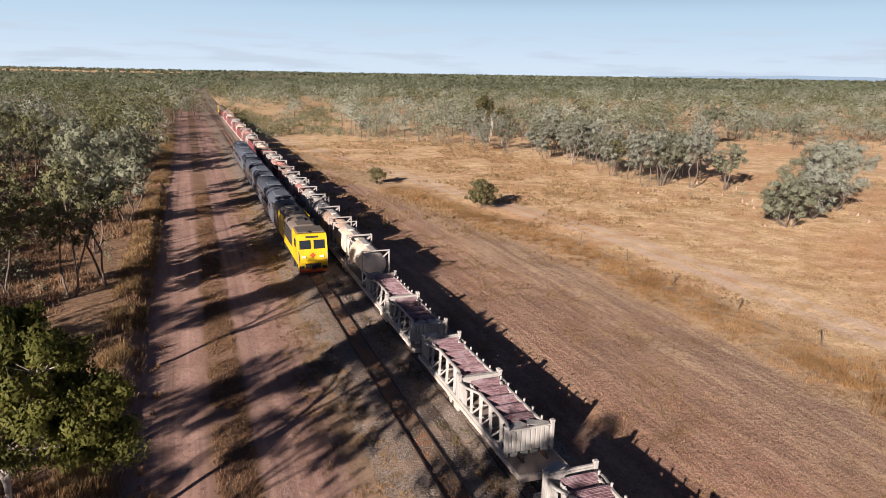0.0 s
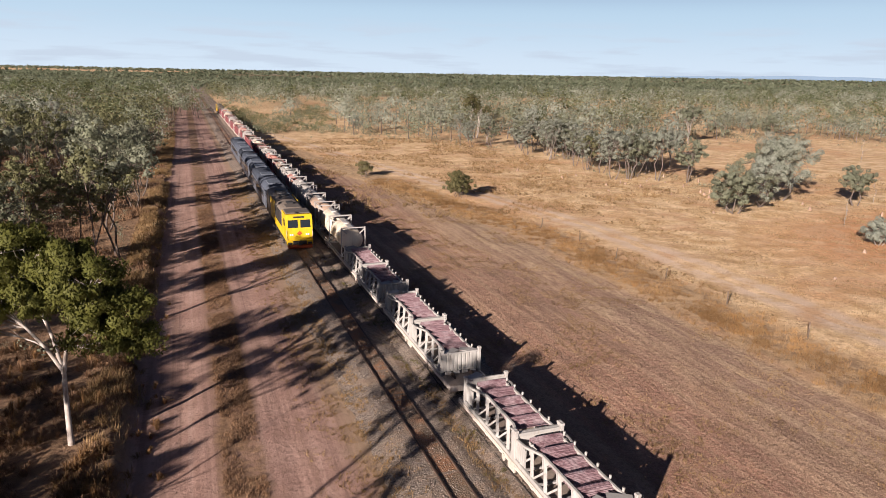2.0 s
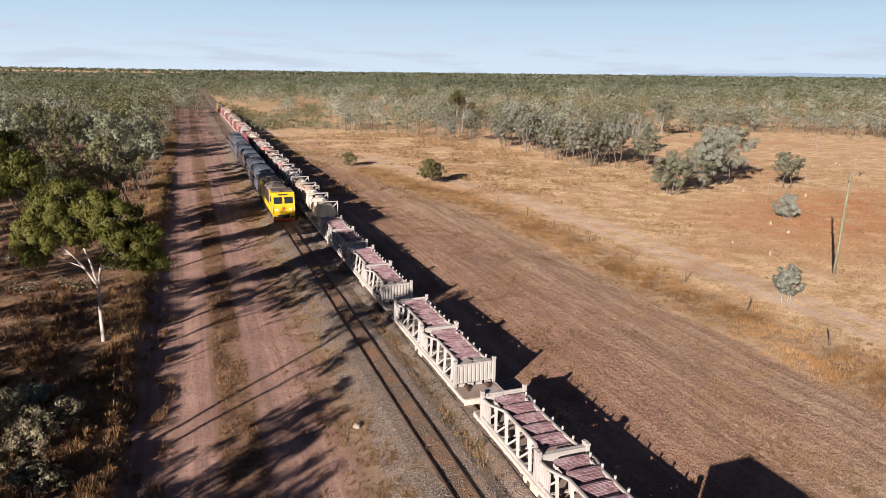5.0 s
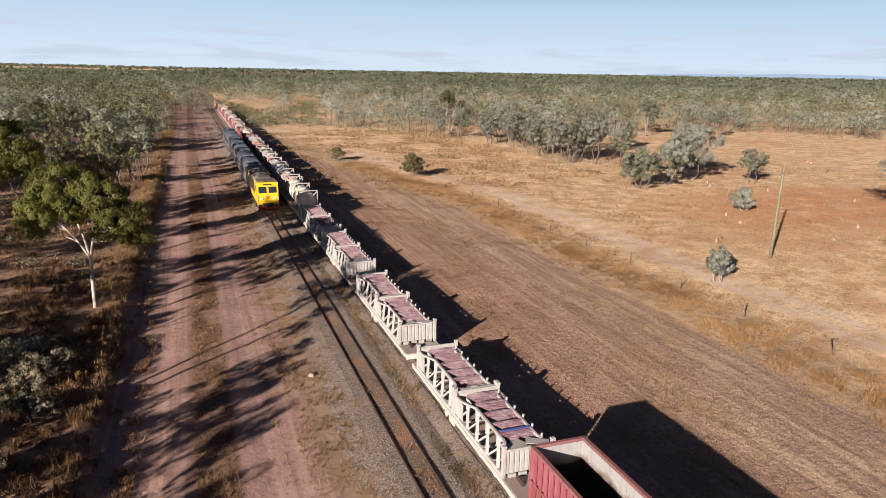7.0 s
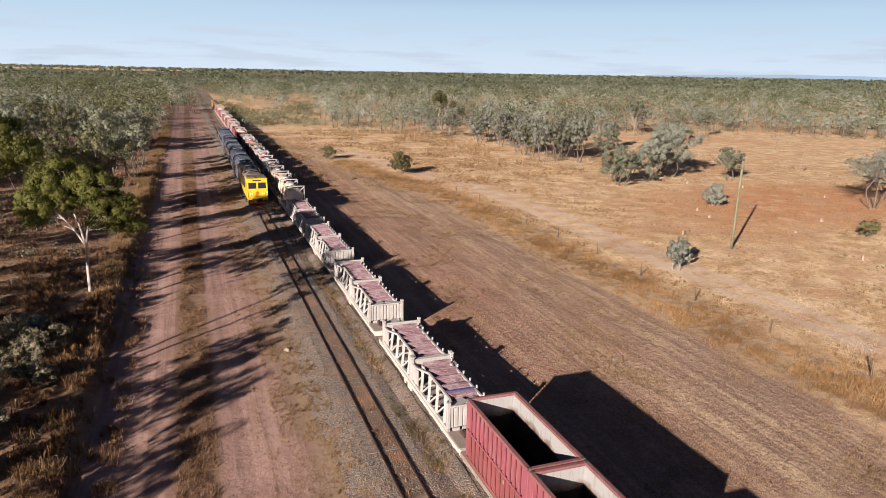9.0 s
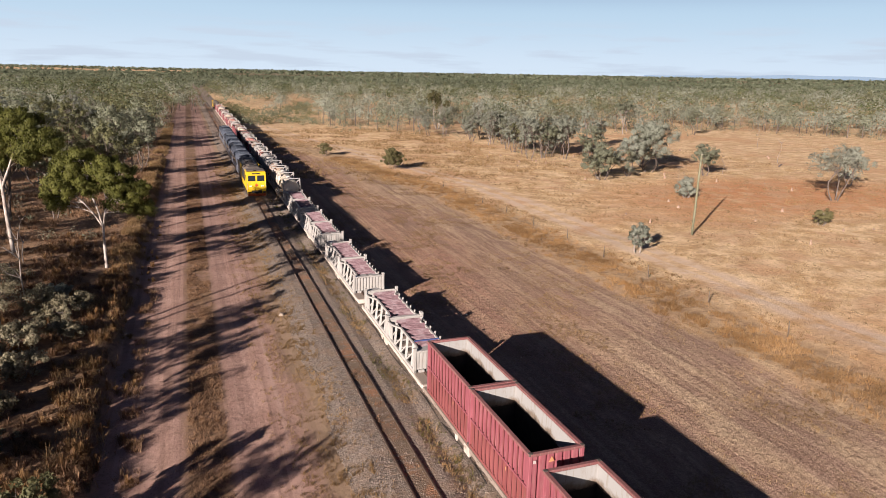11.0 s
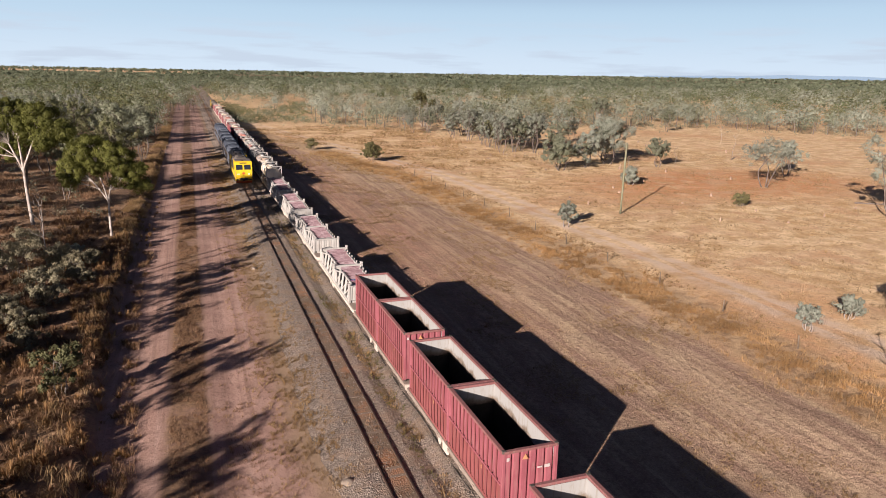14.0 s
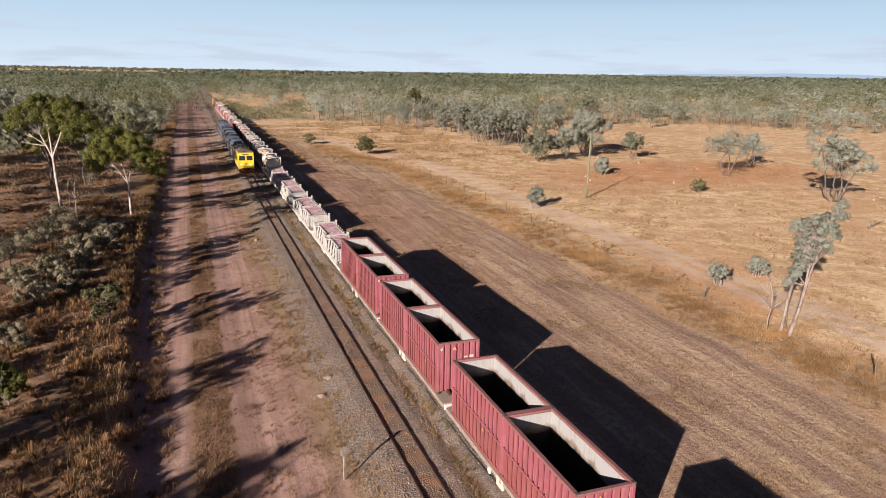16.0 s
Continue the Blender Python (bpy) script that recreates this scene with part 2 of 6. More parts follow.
def ballast_material():
    n = Nodes("ballast", 0.92)
    p = n.pos
    x, y, _ = n.axes(p)
    st = n.cells(p, 13.0)
    tone = n.cells(p, 13.0, "Color")
    mid, fine = n.noise(p, 0.8, 5, 0.6), n.noise(p, 6.0, 5, 0.65)
    c = n.mix(n.axes(tone)[0], (0.115, 0.092, 0.078), (0.335, 0.275, 0.230))
    c = n.mix(n.span(st, 0.02, 0.05, 0.6, 0), c, (0.07, 0.055, 0.045))
    c = n.mix(n.span(mid, 0.45, 0.66, 0, 0.65), c, (0.29, 0.205, 0.145))
    four = n.calc("MULTIPLY", n.span(x, 8.62, 8.78), n.span(x, 9.72, 9.88, 1, 0))
    rust = n.mix(n.span(n.noise(p, 0.5, 5, 0.6), 0.42, 0.62), (0.17, 0.125, 0.09), (0.29, 0.15, 0.085))
    c = n.mix(n.calc("MULTIPLY", four, n.span(fine, 0.3, 0.6, 0.70, 1.0)), c, rust)
    n.bump(st, 0.8, 0.05)
    return n.colour(c)


def leaf_material(name, a, b, c2, shine=0.5, tree_scale=0.11):
    """Leaves: each one differs a little, each tree as a whole too."""
    n = Nodes(name, 0.55)
    isl = n.geo.outputs["Random Per Island"]
    info = n.t.nodes.new("ShaderNodeObjectInfo").outputs["Random"]
    col = n.mix(isl, a, b)
    col = n.mix(n.span(n.noise(n.pos, tree_scale, 2), 0.40, 0.62, 0, 0.85), col, c2)
    col = n.mix(n.span(n.noise(n.pos, tree_scale * 0.22, 3), 0.42, 0.60, 0, 0.6), col, [v * 0.62 for v in a])
    col = n.mix(n.span(info, 0, 1, 0, 0.35), col, n.mix(0.5, c2, [v * 0.6 for v in a]))
    n.colour(col)
    n.b.inputs["Roughness"].default_value = shine
    n.b.inputs["Specular IOR Level"].default_value = 0.1
    tr = n.t.nodes.new("ShaderNodeBsdfTranslucent")
    n.put(tr.inputs["Color"], col)
    mx = n.t.nodes.new("ShaderNodeMixShader")
    mx.inputs[0].default_value = 0.42
    n.t.links.new(n.b.outputs[0], mx.inputs[1])
    n.t.links.new(tr.outputs[0], mx.inputs[2])
    n.t.links.new(mx.outputs[0], n.t.nodes["Material Output"].inputs["Surface"])
    return n.m


def bark_material(name, a, b, scale=3.0):
    n = Nodes(name, 0.85)
    v = n.noise(n.scaled(n.obj, (2.0, 2.0, 0.7)), scale, 5, 0.65)
    n.bump(v, 0.4, 0.03)
    return n.colour(n.mix(n.span(v, 0.38, 0.64), a, b))


def plain(name, c, rough=0.5, metal=0.0):
    n = Nodes(name, rough, metal)
    v = n.noise(n.obj, 4.0, 4)
    return n.colour(n.mix(n.span(v, 0.3, 0.7, 0, 0.5), c, [q * 0.7 for q in c]))


def load_material():
    n = Nodes("anode_copper", 0.5, 0.25)
    v = n.noise(n.scaled(n.obj, (0.7, 11.0, 1.0)), 2.2, 4, 0.65)
    w = n.noise(n.obj, 1.3, 4)
    fine = n.noise(n.scaled(n.obj, (4.0, 16.0, 4.0)), 2.0, 4, 0.7)
    c = n.mix(n.span(v, 0.36, 0.62), (0.150, 0.082, 0.095), (0.335, 0.232, 0.255))
    c = n.mix(n.span(w, 0.46, 0.68, 0, 0.70), c, (0.44, 0.355, 0.375))
    c = n.mix(n.span(fine, 0.52, 0.70, 0, 0.6), c, (0.120, 0.066, 0.080))
    return n.colour(c)


M_GROUND = ground_material()
M_BALLAST = ballast_material()
M_RAIL = painted("rail_steel", (0.075, 0.05, 0.04), (0.13, 0.075, 0.05), 0.7, 0.55, 4, 0.3)
M_SLEEPER = painted("sleeper", (0.19, 0.145, 0.115), (0.30, 0.20, 0.135), 0.7, 0.9, 5)
M_WHITE = painted("white_frame_paint", (0.335, 0.324, 0.310), (0.25, 0.195, 0.155), 0.6, 0.6, 3)
M_RED = painted("red_container_paint", (0.226, 0.066, 0.083), (0.30, 0.16, 0.15), 0.55, 0.55, 2.2)
M_RIB = painted("dirty_rib_paint", (0.178, 0.051, 0.056), (0.12, 0.06, 0.05), 0.7, 0.6, 3)
M_TOPRAIL = painted("worn_top_rail", (0.190, 0.075, 0.075), (0.24, 0.175, 0.15), 0.95, 0.6, 5)
M_REDLOW = painted("red_container_lower_paint", (0.205, 0.060, 0.060), (0.17, 0.095, 0.075), 0.75, 0.6, 2.2)
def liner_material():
    """Old white lining: rust runs, brown dust that climbs to a wavy line, black below painted as shade."""
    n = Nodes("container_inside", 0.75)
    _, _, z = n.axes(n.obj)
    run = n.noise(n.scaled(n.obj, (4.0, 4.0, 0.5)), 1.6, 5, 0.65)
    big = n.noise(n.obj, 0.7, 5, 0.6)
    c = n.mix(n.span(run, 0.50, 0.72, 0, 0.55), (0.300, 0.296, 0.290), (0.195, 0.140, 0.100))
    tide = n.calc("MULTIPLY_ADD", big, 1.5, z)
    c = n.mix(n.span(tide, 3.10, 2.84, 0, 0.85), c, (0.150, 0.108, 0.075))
    # shade of the deep inside, painted near black below the dust
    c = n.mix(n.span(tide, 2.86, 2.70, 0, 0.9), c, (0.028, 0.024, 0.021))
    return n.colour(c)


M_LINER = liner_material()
# near black for the floor, and as painted shade on the lower walls
M_FLOORSHADE = painted("inside_floor_and_shade", (0.020, 0.018, 0.017), (0.035, 0.028, 0.024), 0.5, 0.9, 3)
M_DECK = painted("wagon_deck_steel", (0.24, 0.195, 0.165), (0.15, 0.105, 0.08), 0.6, 0.75, 2.5)
M_SILL = painted("wagon_sill_paint", (0.50, 0.44, 0.39), (0.30, 0.20, 0.14), 0.6, 0.65, 3)
M_BOGIE = painted("bogie_steel", (0.055, 0.045, 0.04), (0.12, 0.08, 0.06), 0.6, 0.8, 4)
M_LOAD = load_material()
M_TANKC = painted("cream_tank_paint", (0.60, 0.52, 0.42), (0.38, 0.29, 0.21), 0.45, 0.5, 1.6)
M_TANKG = painted("grey_tank_paint", (0.36, 0.34, 0.32), (0.24, 0.19, 0.16), 0.5, 0.5, 1.6)
M_TANKB = painted("tan_tank_paint", (0.36, 0.26, 0.20), (0.22, 0.14, 0.10), 0.6, 0.5, 1.6)
M_TANKR = painted("faded_red_tank_paint", (0.42, 0.19, 0.16), (0.40, 0.28, 0.23), 0.6, 0.5, 1.6)
M_YELLOW = painted("loco_yellow", (0.55, 0.365, 0.014), (0.33, 0.22, 0.05), 0.5, 0.4, 1.6)
M_LOCOROOF = painted("loco_roof", (0.12, 0.10, 0.085), (0.17, 0.135, 0.11), 0.5, 0.6, 2)
M_LOCODARK = painted("loco_dark", (0.03, 0.028, 0.028), (0.08, 0.06, 0.05), 0.4, 0.6, 2)
M_ORANGE = painted("pilot_orange", (0.45, 0.085, 0.025), (0.16, 0.06, 0.03), 0.5, 0.6, 3)
M_COACHROOF = painted("coach_roof_grey", (0.052, 0.062, 0.085), (0.07, 0.07, 0.078), 0.5, 0.75, 1.4)
M_COACHSIDE = painted("coach_side_grey", (0.085, 0.095, 0.12), (0.10, 0.09, 0.08), 0.4, 0.4, 1.4)
M_PANEL = painted("coach_roof_panel", (0.10, 0.115, 0.14), (0.14, 0.14, 0.15), 0.4, 0.5, 2)
M_GLASS = plain("dark_glass", (0.02, 0.025, 0.032), 0.08)
M_LAMP = plain("headlamp_glass", (0.75, 0.74, 0.70), 0.15)
M_LABELW = plain("white_label", (0.46, 0.40, 0.39), 0.6)
M_LABELY = plain("yellow_label", (0.48, 0.24, 0.12), 0.6)
M_BLUE = plain("blue_wrap", (0.07, 0.10, 0.25), 0.6)
M_REDWRAP = plain("red_wrap", (0.45, 0.05, 0.045), 0.6)
M_POLE = bark_material("pole_wood", (0.125, 0.125, 0.078), (0.19, 0.185, 0.125))
M_POST = bark_material("post_wood", (0.10, 0.075, 0.055), (0.20, 0.15, 0.11))
M_BARKW = bark_material("pale_bark", (0.42, 0.375, 0.34), (0.23, 0.19, 0.165), 1.8)
M_BARKP = bark_material("pinkish_dead_bark", (0.27, 0.20, 0.175), (0.18, 0.135, 0.115))
M_BARKD = bark_material("dark_bark", (0.075, 0.058, 0.05), (0.165, 0.135, 0.118))
M_BARKS = bark_material("brownish_bark", (0.13, 0.10, 0.085), (0.25, 0.20, 0.175))
M_BARKG = bark_material("grey_bark", (0.16, 0.135, 0.118), (0.29, 0.255, 0.23))
M_LEAFG = leaf_material("silver_leaves", (0.195, 0.209, 0.146), (0.309, 0.321, 0.243), (0.231, 0.245, 0.163))
M_LEAFE = leaf_material("green_leaves", (0.093, 0.102, 0.025), (0.251, 0.248, 0.078), (0.176, 0.178, 0.049))
M_LEAFB = leaf_material("blue_grey_leaves", (0.273, 0.292, 0.241), (0.377, 0.397, 0.334), (0.304, 0.322, 0.260))
M_OLIVE = leaf_material("olive_brown_leaves", (0.125, 0.115, 0.055), (0.245, 0.222, 0.118), (0.180, 0.165, 0.080))
M_LEAFO = leaf_material("olive_leaves", (0.085, 0.080, 0.036), (0.205, 0.188, 0.090), (0.14, 0.13, 0.058))
M_LEAFW = leaf_material("silver_woodland_leaves", (0.262, 0.283, 0.220), (0.366, 0.386, 0.315), (0.348, 0.368, 0.299), 0.6, 0.13)
M_LEAFM = leaf_material("woodland_leaves", (0.183, 0.204, 0.137), (0.262, 0.283, 0.198), (0.262, 0.281, 0.198), 0.6, 0.13)
M_LEAFD = leaf_material("dark_woodland_leaves", (0.063, 0.081, 0.037), (0.138, 0.159, 0.076), (0.103, 0.121, 0.060), 0.6, 0.13)
M_LEAFS = leaf_material("scrub_leaves", (0.146, 0.143, 0.069), (0.218, 0.213, 0.116), (0.185, 0.188, 0.099), 0.6, 0.06)
M_SCRUB = leaf_material("grey_scrub_leaves", (0.205, 0.184, 0.120), (0.375, 0.342, 0.245), (0.285, 0.255, 0.172), 0.6)
M_LEAFF = leaf_material("distant_leaves", (0.123, 0.142, 0.087), (0.163, 0.185, 0.118), (0.202, 0.223, 0.158), 0.6, 0.02)
M_STRAW = leaf_material("straw", (0.220, 0.140, 0.070), (0.54, 0.395, 0.230), (0.390, 0.255, 0.125), 0.7, 0.9)
M_BRUSH = leaf_material("brown_grass", (0.165, 0.096, 0.060), (0.50, 0.335, 0.210), (0.320, 0.192, 0.114), 0.7, 0.9)
M_RUST = leaf_material("rust_grass", (0.165, 0.090, 0.042), (0.52, 0.335, 0.165), (0.33, 0.190, 0.090), 0.7, 0.9)
M_RANK = leaf_material("rank_grass", (0.26, 0.150, 0.070), (0.72, 0.490, 0.260), (0.50, 0.300, 0.135), 0.7, 0.7)
M_WEED = leaf_material("green_weed", (0.09, 0.10, 0.03), (0.22, 0.21, 0.09), (0.25, 0.18, 0.08), 0.7, 0.4)
M_MOUND = bark_material("termite_earth", (0.25, 0.165, 0.120), (0.35, 0.250, 0.190))
M_ROCK = bark_material("pale_rock", (0.20, 0.16, 0.13), (0.30, 0.245, 0.20))
stone = Nodes("ballast_stone", 0.9)
M_STONE = stone.colour(stone.mix(stone.geo.outputs["Random Per Island"], (0.09, 0.072, 0.060), (0.36, 0.295, 0.245)))
# haze of distance is mixed into this blue
M_HILL = plain("far_hills_haze_blue", (0.125, 0.185, 0.265), 1.0)


# ---------------------------------------------------------------- mesh helpers
class Geo:
    """Collects corners and faces of one mesh."""

    def __init__(self):
        self.v, self.f = [], []

    def add(self, vs, fs):
        k = len(self.v)
        self.v += [tuple(p) for p in vs]
        self.f += [tuple(i + k for i in q) for q in fs]
        return self

    def box(self, x0, x1, y0, y1, z0, z1):
        vs = [(x, y, z) for z in (z0, z1) for y in (y0, y1) for x in (x0, x1)]
        return self.add(vs, [(0, 2, 3, 1), (4, 5, 7, 6), (0, 1, 5, 4), (2, 6, 7, 3), (0, 4, 6, 2), (1, 3, 7, 5)])

    def cbox(self, x0, x1, y0, y1, z0, z1, c=0.02):
        """A box with its edges cut off."""
        bm = bmesh.new()
        bmesh.ops.create_cube(bm, size=1.0)
        for p in bm.verts:
            p.co = Vector(((x0 + x1) / 2 + p.co.x * (x1 - x0), (y0 + y1) / 2 + p.co.y * (y1 - y0), (z0 + z1) / 2 + p.co.z * (z1 - z0)))
        bmesh.ops.bevel(bm, geom=list(bm.edges), offset=c, segments=1, affect="EDGES")
        bm.verts.index_update()
        self.add([p.co for p in bm.verts], [[p.index for p in q.verts] for q in bm.faces])
        bm.free()
        return self

    def beam(self, a, b, w, h):
        """A straight bar of rectangular section from a to b."""
        a, b = Vector(a), Vector(b)
        d = (b - a).normalized()
        side = d.cross(Vector((0, 0, 1)))
        side = side.normalized() if side.length > 1e-3 else Vector((1, 0, 0))
        up = side.cross(d)
        vs = [q + side * sx * w / 2 + up * sz * h / 2 for q in (a, b) for sx, sz in ((-1, -1), (1, -1), (1, 1), (-1, 1))]
        return self.add(vs, [(3, 2, 1, 0), (4, 5, 6, 7), (0, 1, 5, 4), (1, 2, 6, 5), (2, 3, 7, 6), (3, 0, 4, 7)])

    def tube(self, pts, radii, n=8, caps=True):
        """A round bar through points, with a radius at each."""
        k, rings = len(self.v), []
        pts = [Vector(p) for p in pts]
        for i, p in enumerate(pts):
            d = (pts[min(i + 1, len(pts) - 1)] - pts[max(i - 1, 0)]).normalized()
            a = d.cross(Vector((0.31, 0.95, 0.02))).normalized()
            b = d.cross(a)
            rings.append([k + i * n + j for j in range(n)])
            self.v += [tuple(p + (a * math.cos(2 * math.pi * j / n) + b * math.sin(2 * math.pi * j / n)) * radii[i]) for j in range(n)]
        for r0, r1 in zip(rings, rings[1:]):
            self.f += [(r0[j], r0[(j + 1) % n], r1[(j + 1) % n], r1[j]) for j in range(n)]
        if caps:
            self.f += [tuple(rings[0][::-1]), tuple(rings[-1])]
        return self

    def sweep(self, profile, y0, y1, caps=True):
        """A closed section (x, z) drawn out along y."""
        n = len(profile)
        vs = [(x, y, z) for y in (y0, y1) for x, z in profile]
        fs = [(i, (i + 1) % n, n + (i + 1) % n, n + i) for i in range(n)]
        if caps:
            fs += [tuple(range(n))[::-1], tuple(range(n, 2 * n))]
        return self.add(vs, fs)

    def mesh(self, name, material, smooth=False):
        me = bpy.data.meshes.new(name)
        me.from_pydata(self.v, [], self.f)
        me.materials.append(material)
        if smooth:
            me.shade_smooth()
        me.update()
        return me


def mesh_of(name, verts, faces, material, normals=None):
    """A large mesh from arrays: corners (n, 3) and faces (m, 3 or 4), with normals of its own if given."""
    me = bpy.data.meshes.new(name)
    m, k = faces.shape
    me.vertices.add(len(verts)), me.loops.add(m * k), me.polygons.add(m)
    me.vertices.foreach_set("co", np.ascontiguousarray(verts, dtype=np.float32).ravel())
    me.loops.foreach_set("vertex_index", np.ascontiguousarray(faces, dtype=np.int32).ravel())
    me.polygons.foreach_set("loop_start", np.arange(0, m * k, k, dtype=np.int32))
    me.update(calc_edges=True)
    me.materials.append(material)
    if normals is not None:
        me.shade_smooth()
        me.normals_split_custom_set_from_vertices(normals.tolist())
    return me


def part(name, geo, material, parent, label="", smooth=False):
    ob = new(name, geo.mesh(name, material, smooth))
    ob.parent = parent
    return tagged(ob, label) if label else ob


def thing(name, label, category, group="", at=None):
    ob = new(name)
    ob.empty_display_size = 0.3
    if at is not None:
        ob.matrix_basis = at
    return tagged(ob, label, category, group)


# ---------------------------------------------------------------- ground and distance
def road_edge(y):
    """Where the service road's bush side begins."""
    return -4.75 + 0.05 * np.clip(8.0 - y, 0, 38)


def bank(x, y):
    """The bush side of the service road stands a little higher."""
    u = np.clip((road_edge(y) - x) / 0.75, 0, 1)
    return 0.62 * np.clip((165.0 - y) / 60.0, 0.08, 1.0) * u * u * (3 - 2 * u)


def rise(x, y):
    """The country is flat near by and climbs a little far off."""
    d = math.hypot(x, y)
    far = max(0.0, (d - 350.0) / 4200.0)
    return far ** 1.15 * (24.0 + 14.0 * max(0.0, min(1.0, x / 4000.0))) + float(bank(x, y))


def rise_np(x, y):
    d = np.hypot(x, y)
    far = np.maximum(0.0, (d - 350.0) / 4200.0)
    return far ** 1.15 * (24.0 + 14.0 * np.clip(x / 4000.0, 0, 1)) + bank(x + 0.3 * np.sin(y * 0.31) + 0.2 * np.sin(y * 0.9), y)


def steps(fine_lo, fine_hi, fine, limit):
    out = list(np.arange(fine_lo, fine_hi + 0.01, fine))
    s, v = fine, fine_hi
    while v < limit:
        s *= 1.22
        v = min(limit, v + s)
        out.append(v)
    s, v = fine, fine_lo
    while v > -limit:
        s *= 1.22
        v = max(-limit, v - s)
        out.insert(0, v)
    return np.array(out)


gx, gy = steps(-24, 50, 0.5, 4700), steps(-45, 110, 0.9, 4700)
GX, GY = np.meshgrid(gx, gy)
hum = np.zeros_like(GX)
rs = np.random.RandomState(4)
for _ in range(26):
    a, wl = rs.uniform(0, 2 * np.pi), rs.uniform(1.6, 14.0)
    hum += np.sin((GX * np.cos(a) + GY * np.sin(a)) * 2 * np.pi / wl + rs.uniform(0, 6.3)) * wl * 0.0016
edge_road = np.clip((np.abs(GX - 1.0) - 4.5) / 2.0, 0.25, 1.0)
GZ = hum * edge_road * (np.hypot(GX, GY) < 400) + rise_np(GX, GY)
GZ -= 0.06 * np.exp(-((GX - 2.9) / 0.5) ** 2) + 0.06 * np.exp(-((GX + 2.2) / 0.6) ** 2)
nx, ny = len(gx), len(gy)
idx = np.arange(nx * ny).reshape(ny, nx)
gf = np.stack([idx[:-1, :-1], idx[:-1, 1:], idx[1:, 1:], idx[1:, :-1]], -1).reshape(-1, 4)
ground = new("ground", mesh_of("ground", np.stack([GX, GY, GZ], -1).reshape(-1, 3), gf, M_GROUND))
ground.data.shade_smooth()
tagged(ground, "dry red earth and straw-coloured grass with a dirt service road", "ground", kind="structure")

# low hills on the skyline, their blue a painted distance haze
hill = Geo()
hv = []
for i in range(121):
    a = radians(36 + i * 0.30)
    h = 0.0
    for k, (c, w, q) in enumerate(((41, 2.6, 9), (46.6, 3.2, 25), (50.6, 1.8, 14), (54, 3, 8), (60, 4, 20), (67, 5, 16))):
        h += q * math.exp(-((36 + i * 0.30 - c) / w) ** 2)
    hv += [(4500 * math.sin(a), 4500 * math.cos(a), 0), (4500 * math.sin(a), 4500 * math.cos(a), 46 + h * 0.62)]
    hv += [(4640 * math.sin(a), 4640 * math.cos(a), 0)]
hill.add(hv, [q for i in range(120) for q in ((3 * i, 3 * i + 3, 3 * i + 4, 3 * i + 1), (3 * i + 1, 3 * i + 4, 3 * i + 5, 3 * i + 2))])
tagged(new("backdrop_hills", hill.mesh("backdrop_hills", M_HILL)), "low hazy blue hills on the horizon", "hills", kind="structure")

# ---------------------------------------------------------------- the two tracks
LEFT, RIGHT, GAUGE, RAILTOP = 9.25, 13.33, 1.067, 0.34
bed = Geo()
prof = [(6.2, -0.05), (7.5, 0.17), (8.0, 0.235), (10.5, 0.235), (11.25, 0.10), (11.9, 0.22), (14.7, 0.22), (15.2, 0.15), (16.6, -0.05)]
rs = np.random.RandomState(9)
ys = np.concatenate([np.arange(-75, 130, 0.8), np.arange(130, 900, 6.0)])
bv = [(x + rs.uniform(-0.16, 0.16) * (k in (0, 8)), y, z + rs.uniform(-0.03, 0.03) * (0 < k < 8) + rise(x, y)) for y in ys for k, (x, z) in enumerate(prof)]
m = len(prof)
bed.add(bv, [(i * m + j, i * m + j + 1, (i + 1) * m + j + 1, (i + 1) * m + j) for i in range(len(ys) - 1) for j in range(m - 1)])
tagged(new("track_bed", bed.mesh("track_bed", M_BALLAST)), "grey crushed stone ballast under two railway tracks", "ballast", kind="structure")


def rail_profile(x):
    pts = [(-0.065, 0), (0.065, 0), (0.065, 0.015), (0.012, 0.03), (0.012, 0.105), (0.034, 0.115), (0.034, 0.145), (0.026, 0.15), (-0.026, 0.15), (-0.034, 0.145), (-0.034, 0.115), (-0.012, 0.105), (-0.012, 0.03), (-0.065, 0.015)]
    return [(x + a, RAILTOP - 0.15 + b) for a, b in pts]


for centre, label in ((LEFT, "brown steel rail of the running line"), (RIGHT, "brown steel rail under the freight wagons")):
    for sgn in (-1, 1):
        g = Geo().sweep(rail_profile(centre + sgn * GAUGE / 2), -75, 350)
        ob = new("rail", g.mesh("rail", M_RAIL))
        tagged(ob, label, "rail", "railway rails", "structure")

# ---------------------------------------------------------------- wagons and their loads
DECK = 0.87


def bogie(parent, y):
    g = Geo()
    for s in (-1, 1):
        g.cbox(s * 0.78 - 0.06, s * 0.78 + 0.06, y - 1.25, y + 1.25, -0.42, -0.22, 0.03)
        g.beam((s * 0.78, y - 0.5, -0.22), (s * 0.78, y + 0.5, -0.22), 0.1, 0.12)
    g.cbox(-0.8, 0.8, y - 0.2, y + 0.2, -0.40, -0.24, 0.03)
    ob = part("bogie", g, M_BOGIE, parent)
    for dy in (-0.85, 0.85):
        w = Geo()
        for s in (-1, 1):
            w.tube([(s * 0.60 - 0.06, y + dy, -0.15), (s * 0.60 + 0.06, y + dy, -0.15)], [0.38, 0.36], 18)
        w.tube([(-0.6, y + dy, -0.15), (0.6, y + dy, -0.15)], [0.07, 0.07], 8)
        part("wheelset", w, M_RAIL, ob)


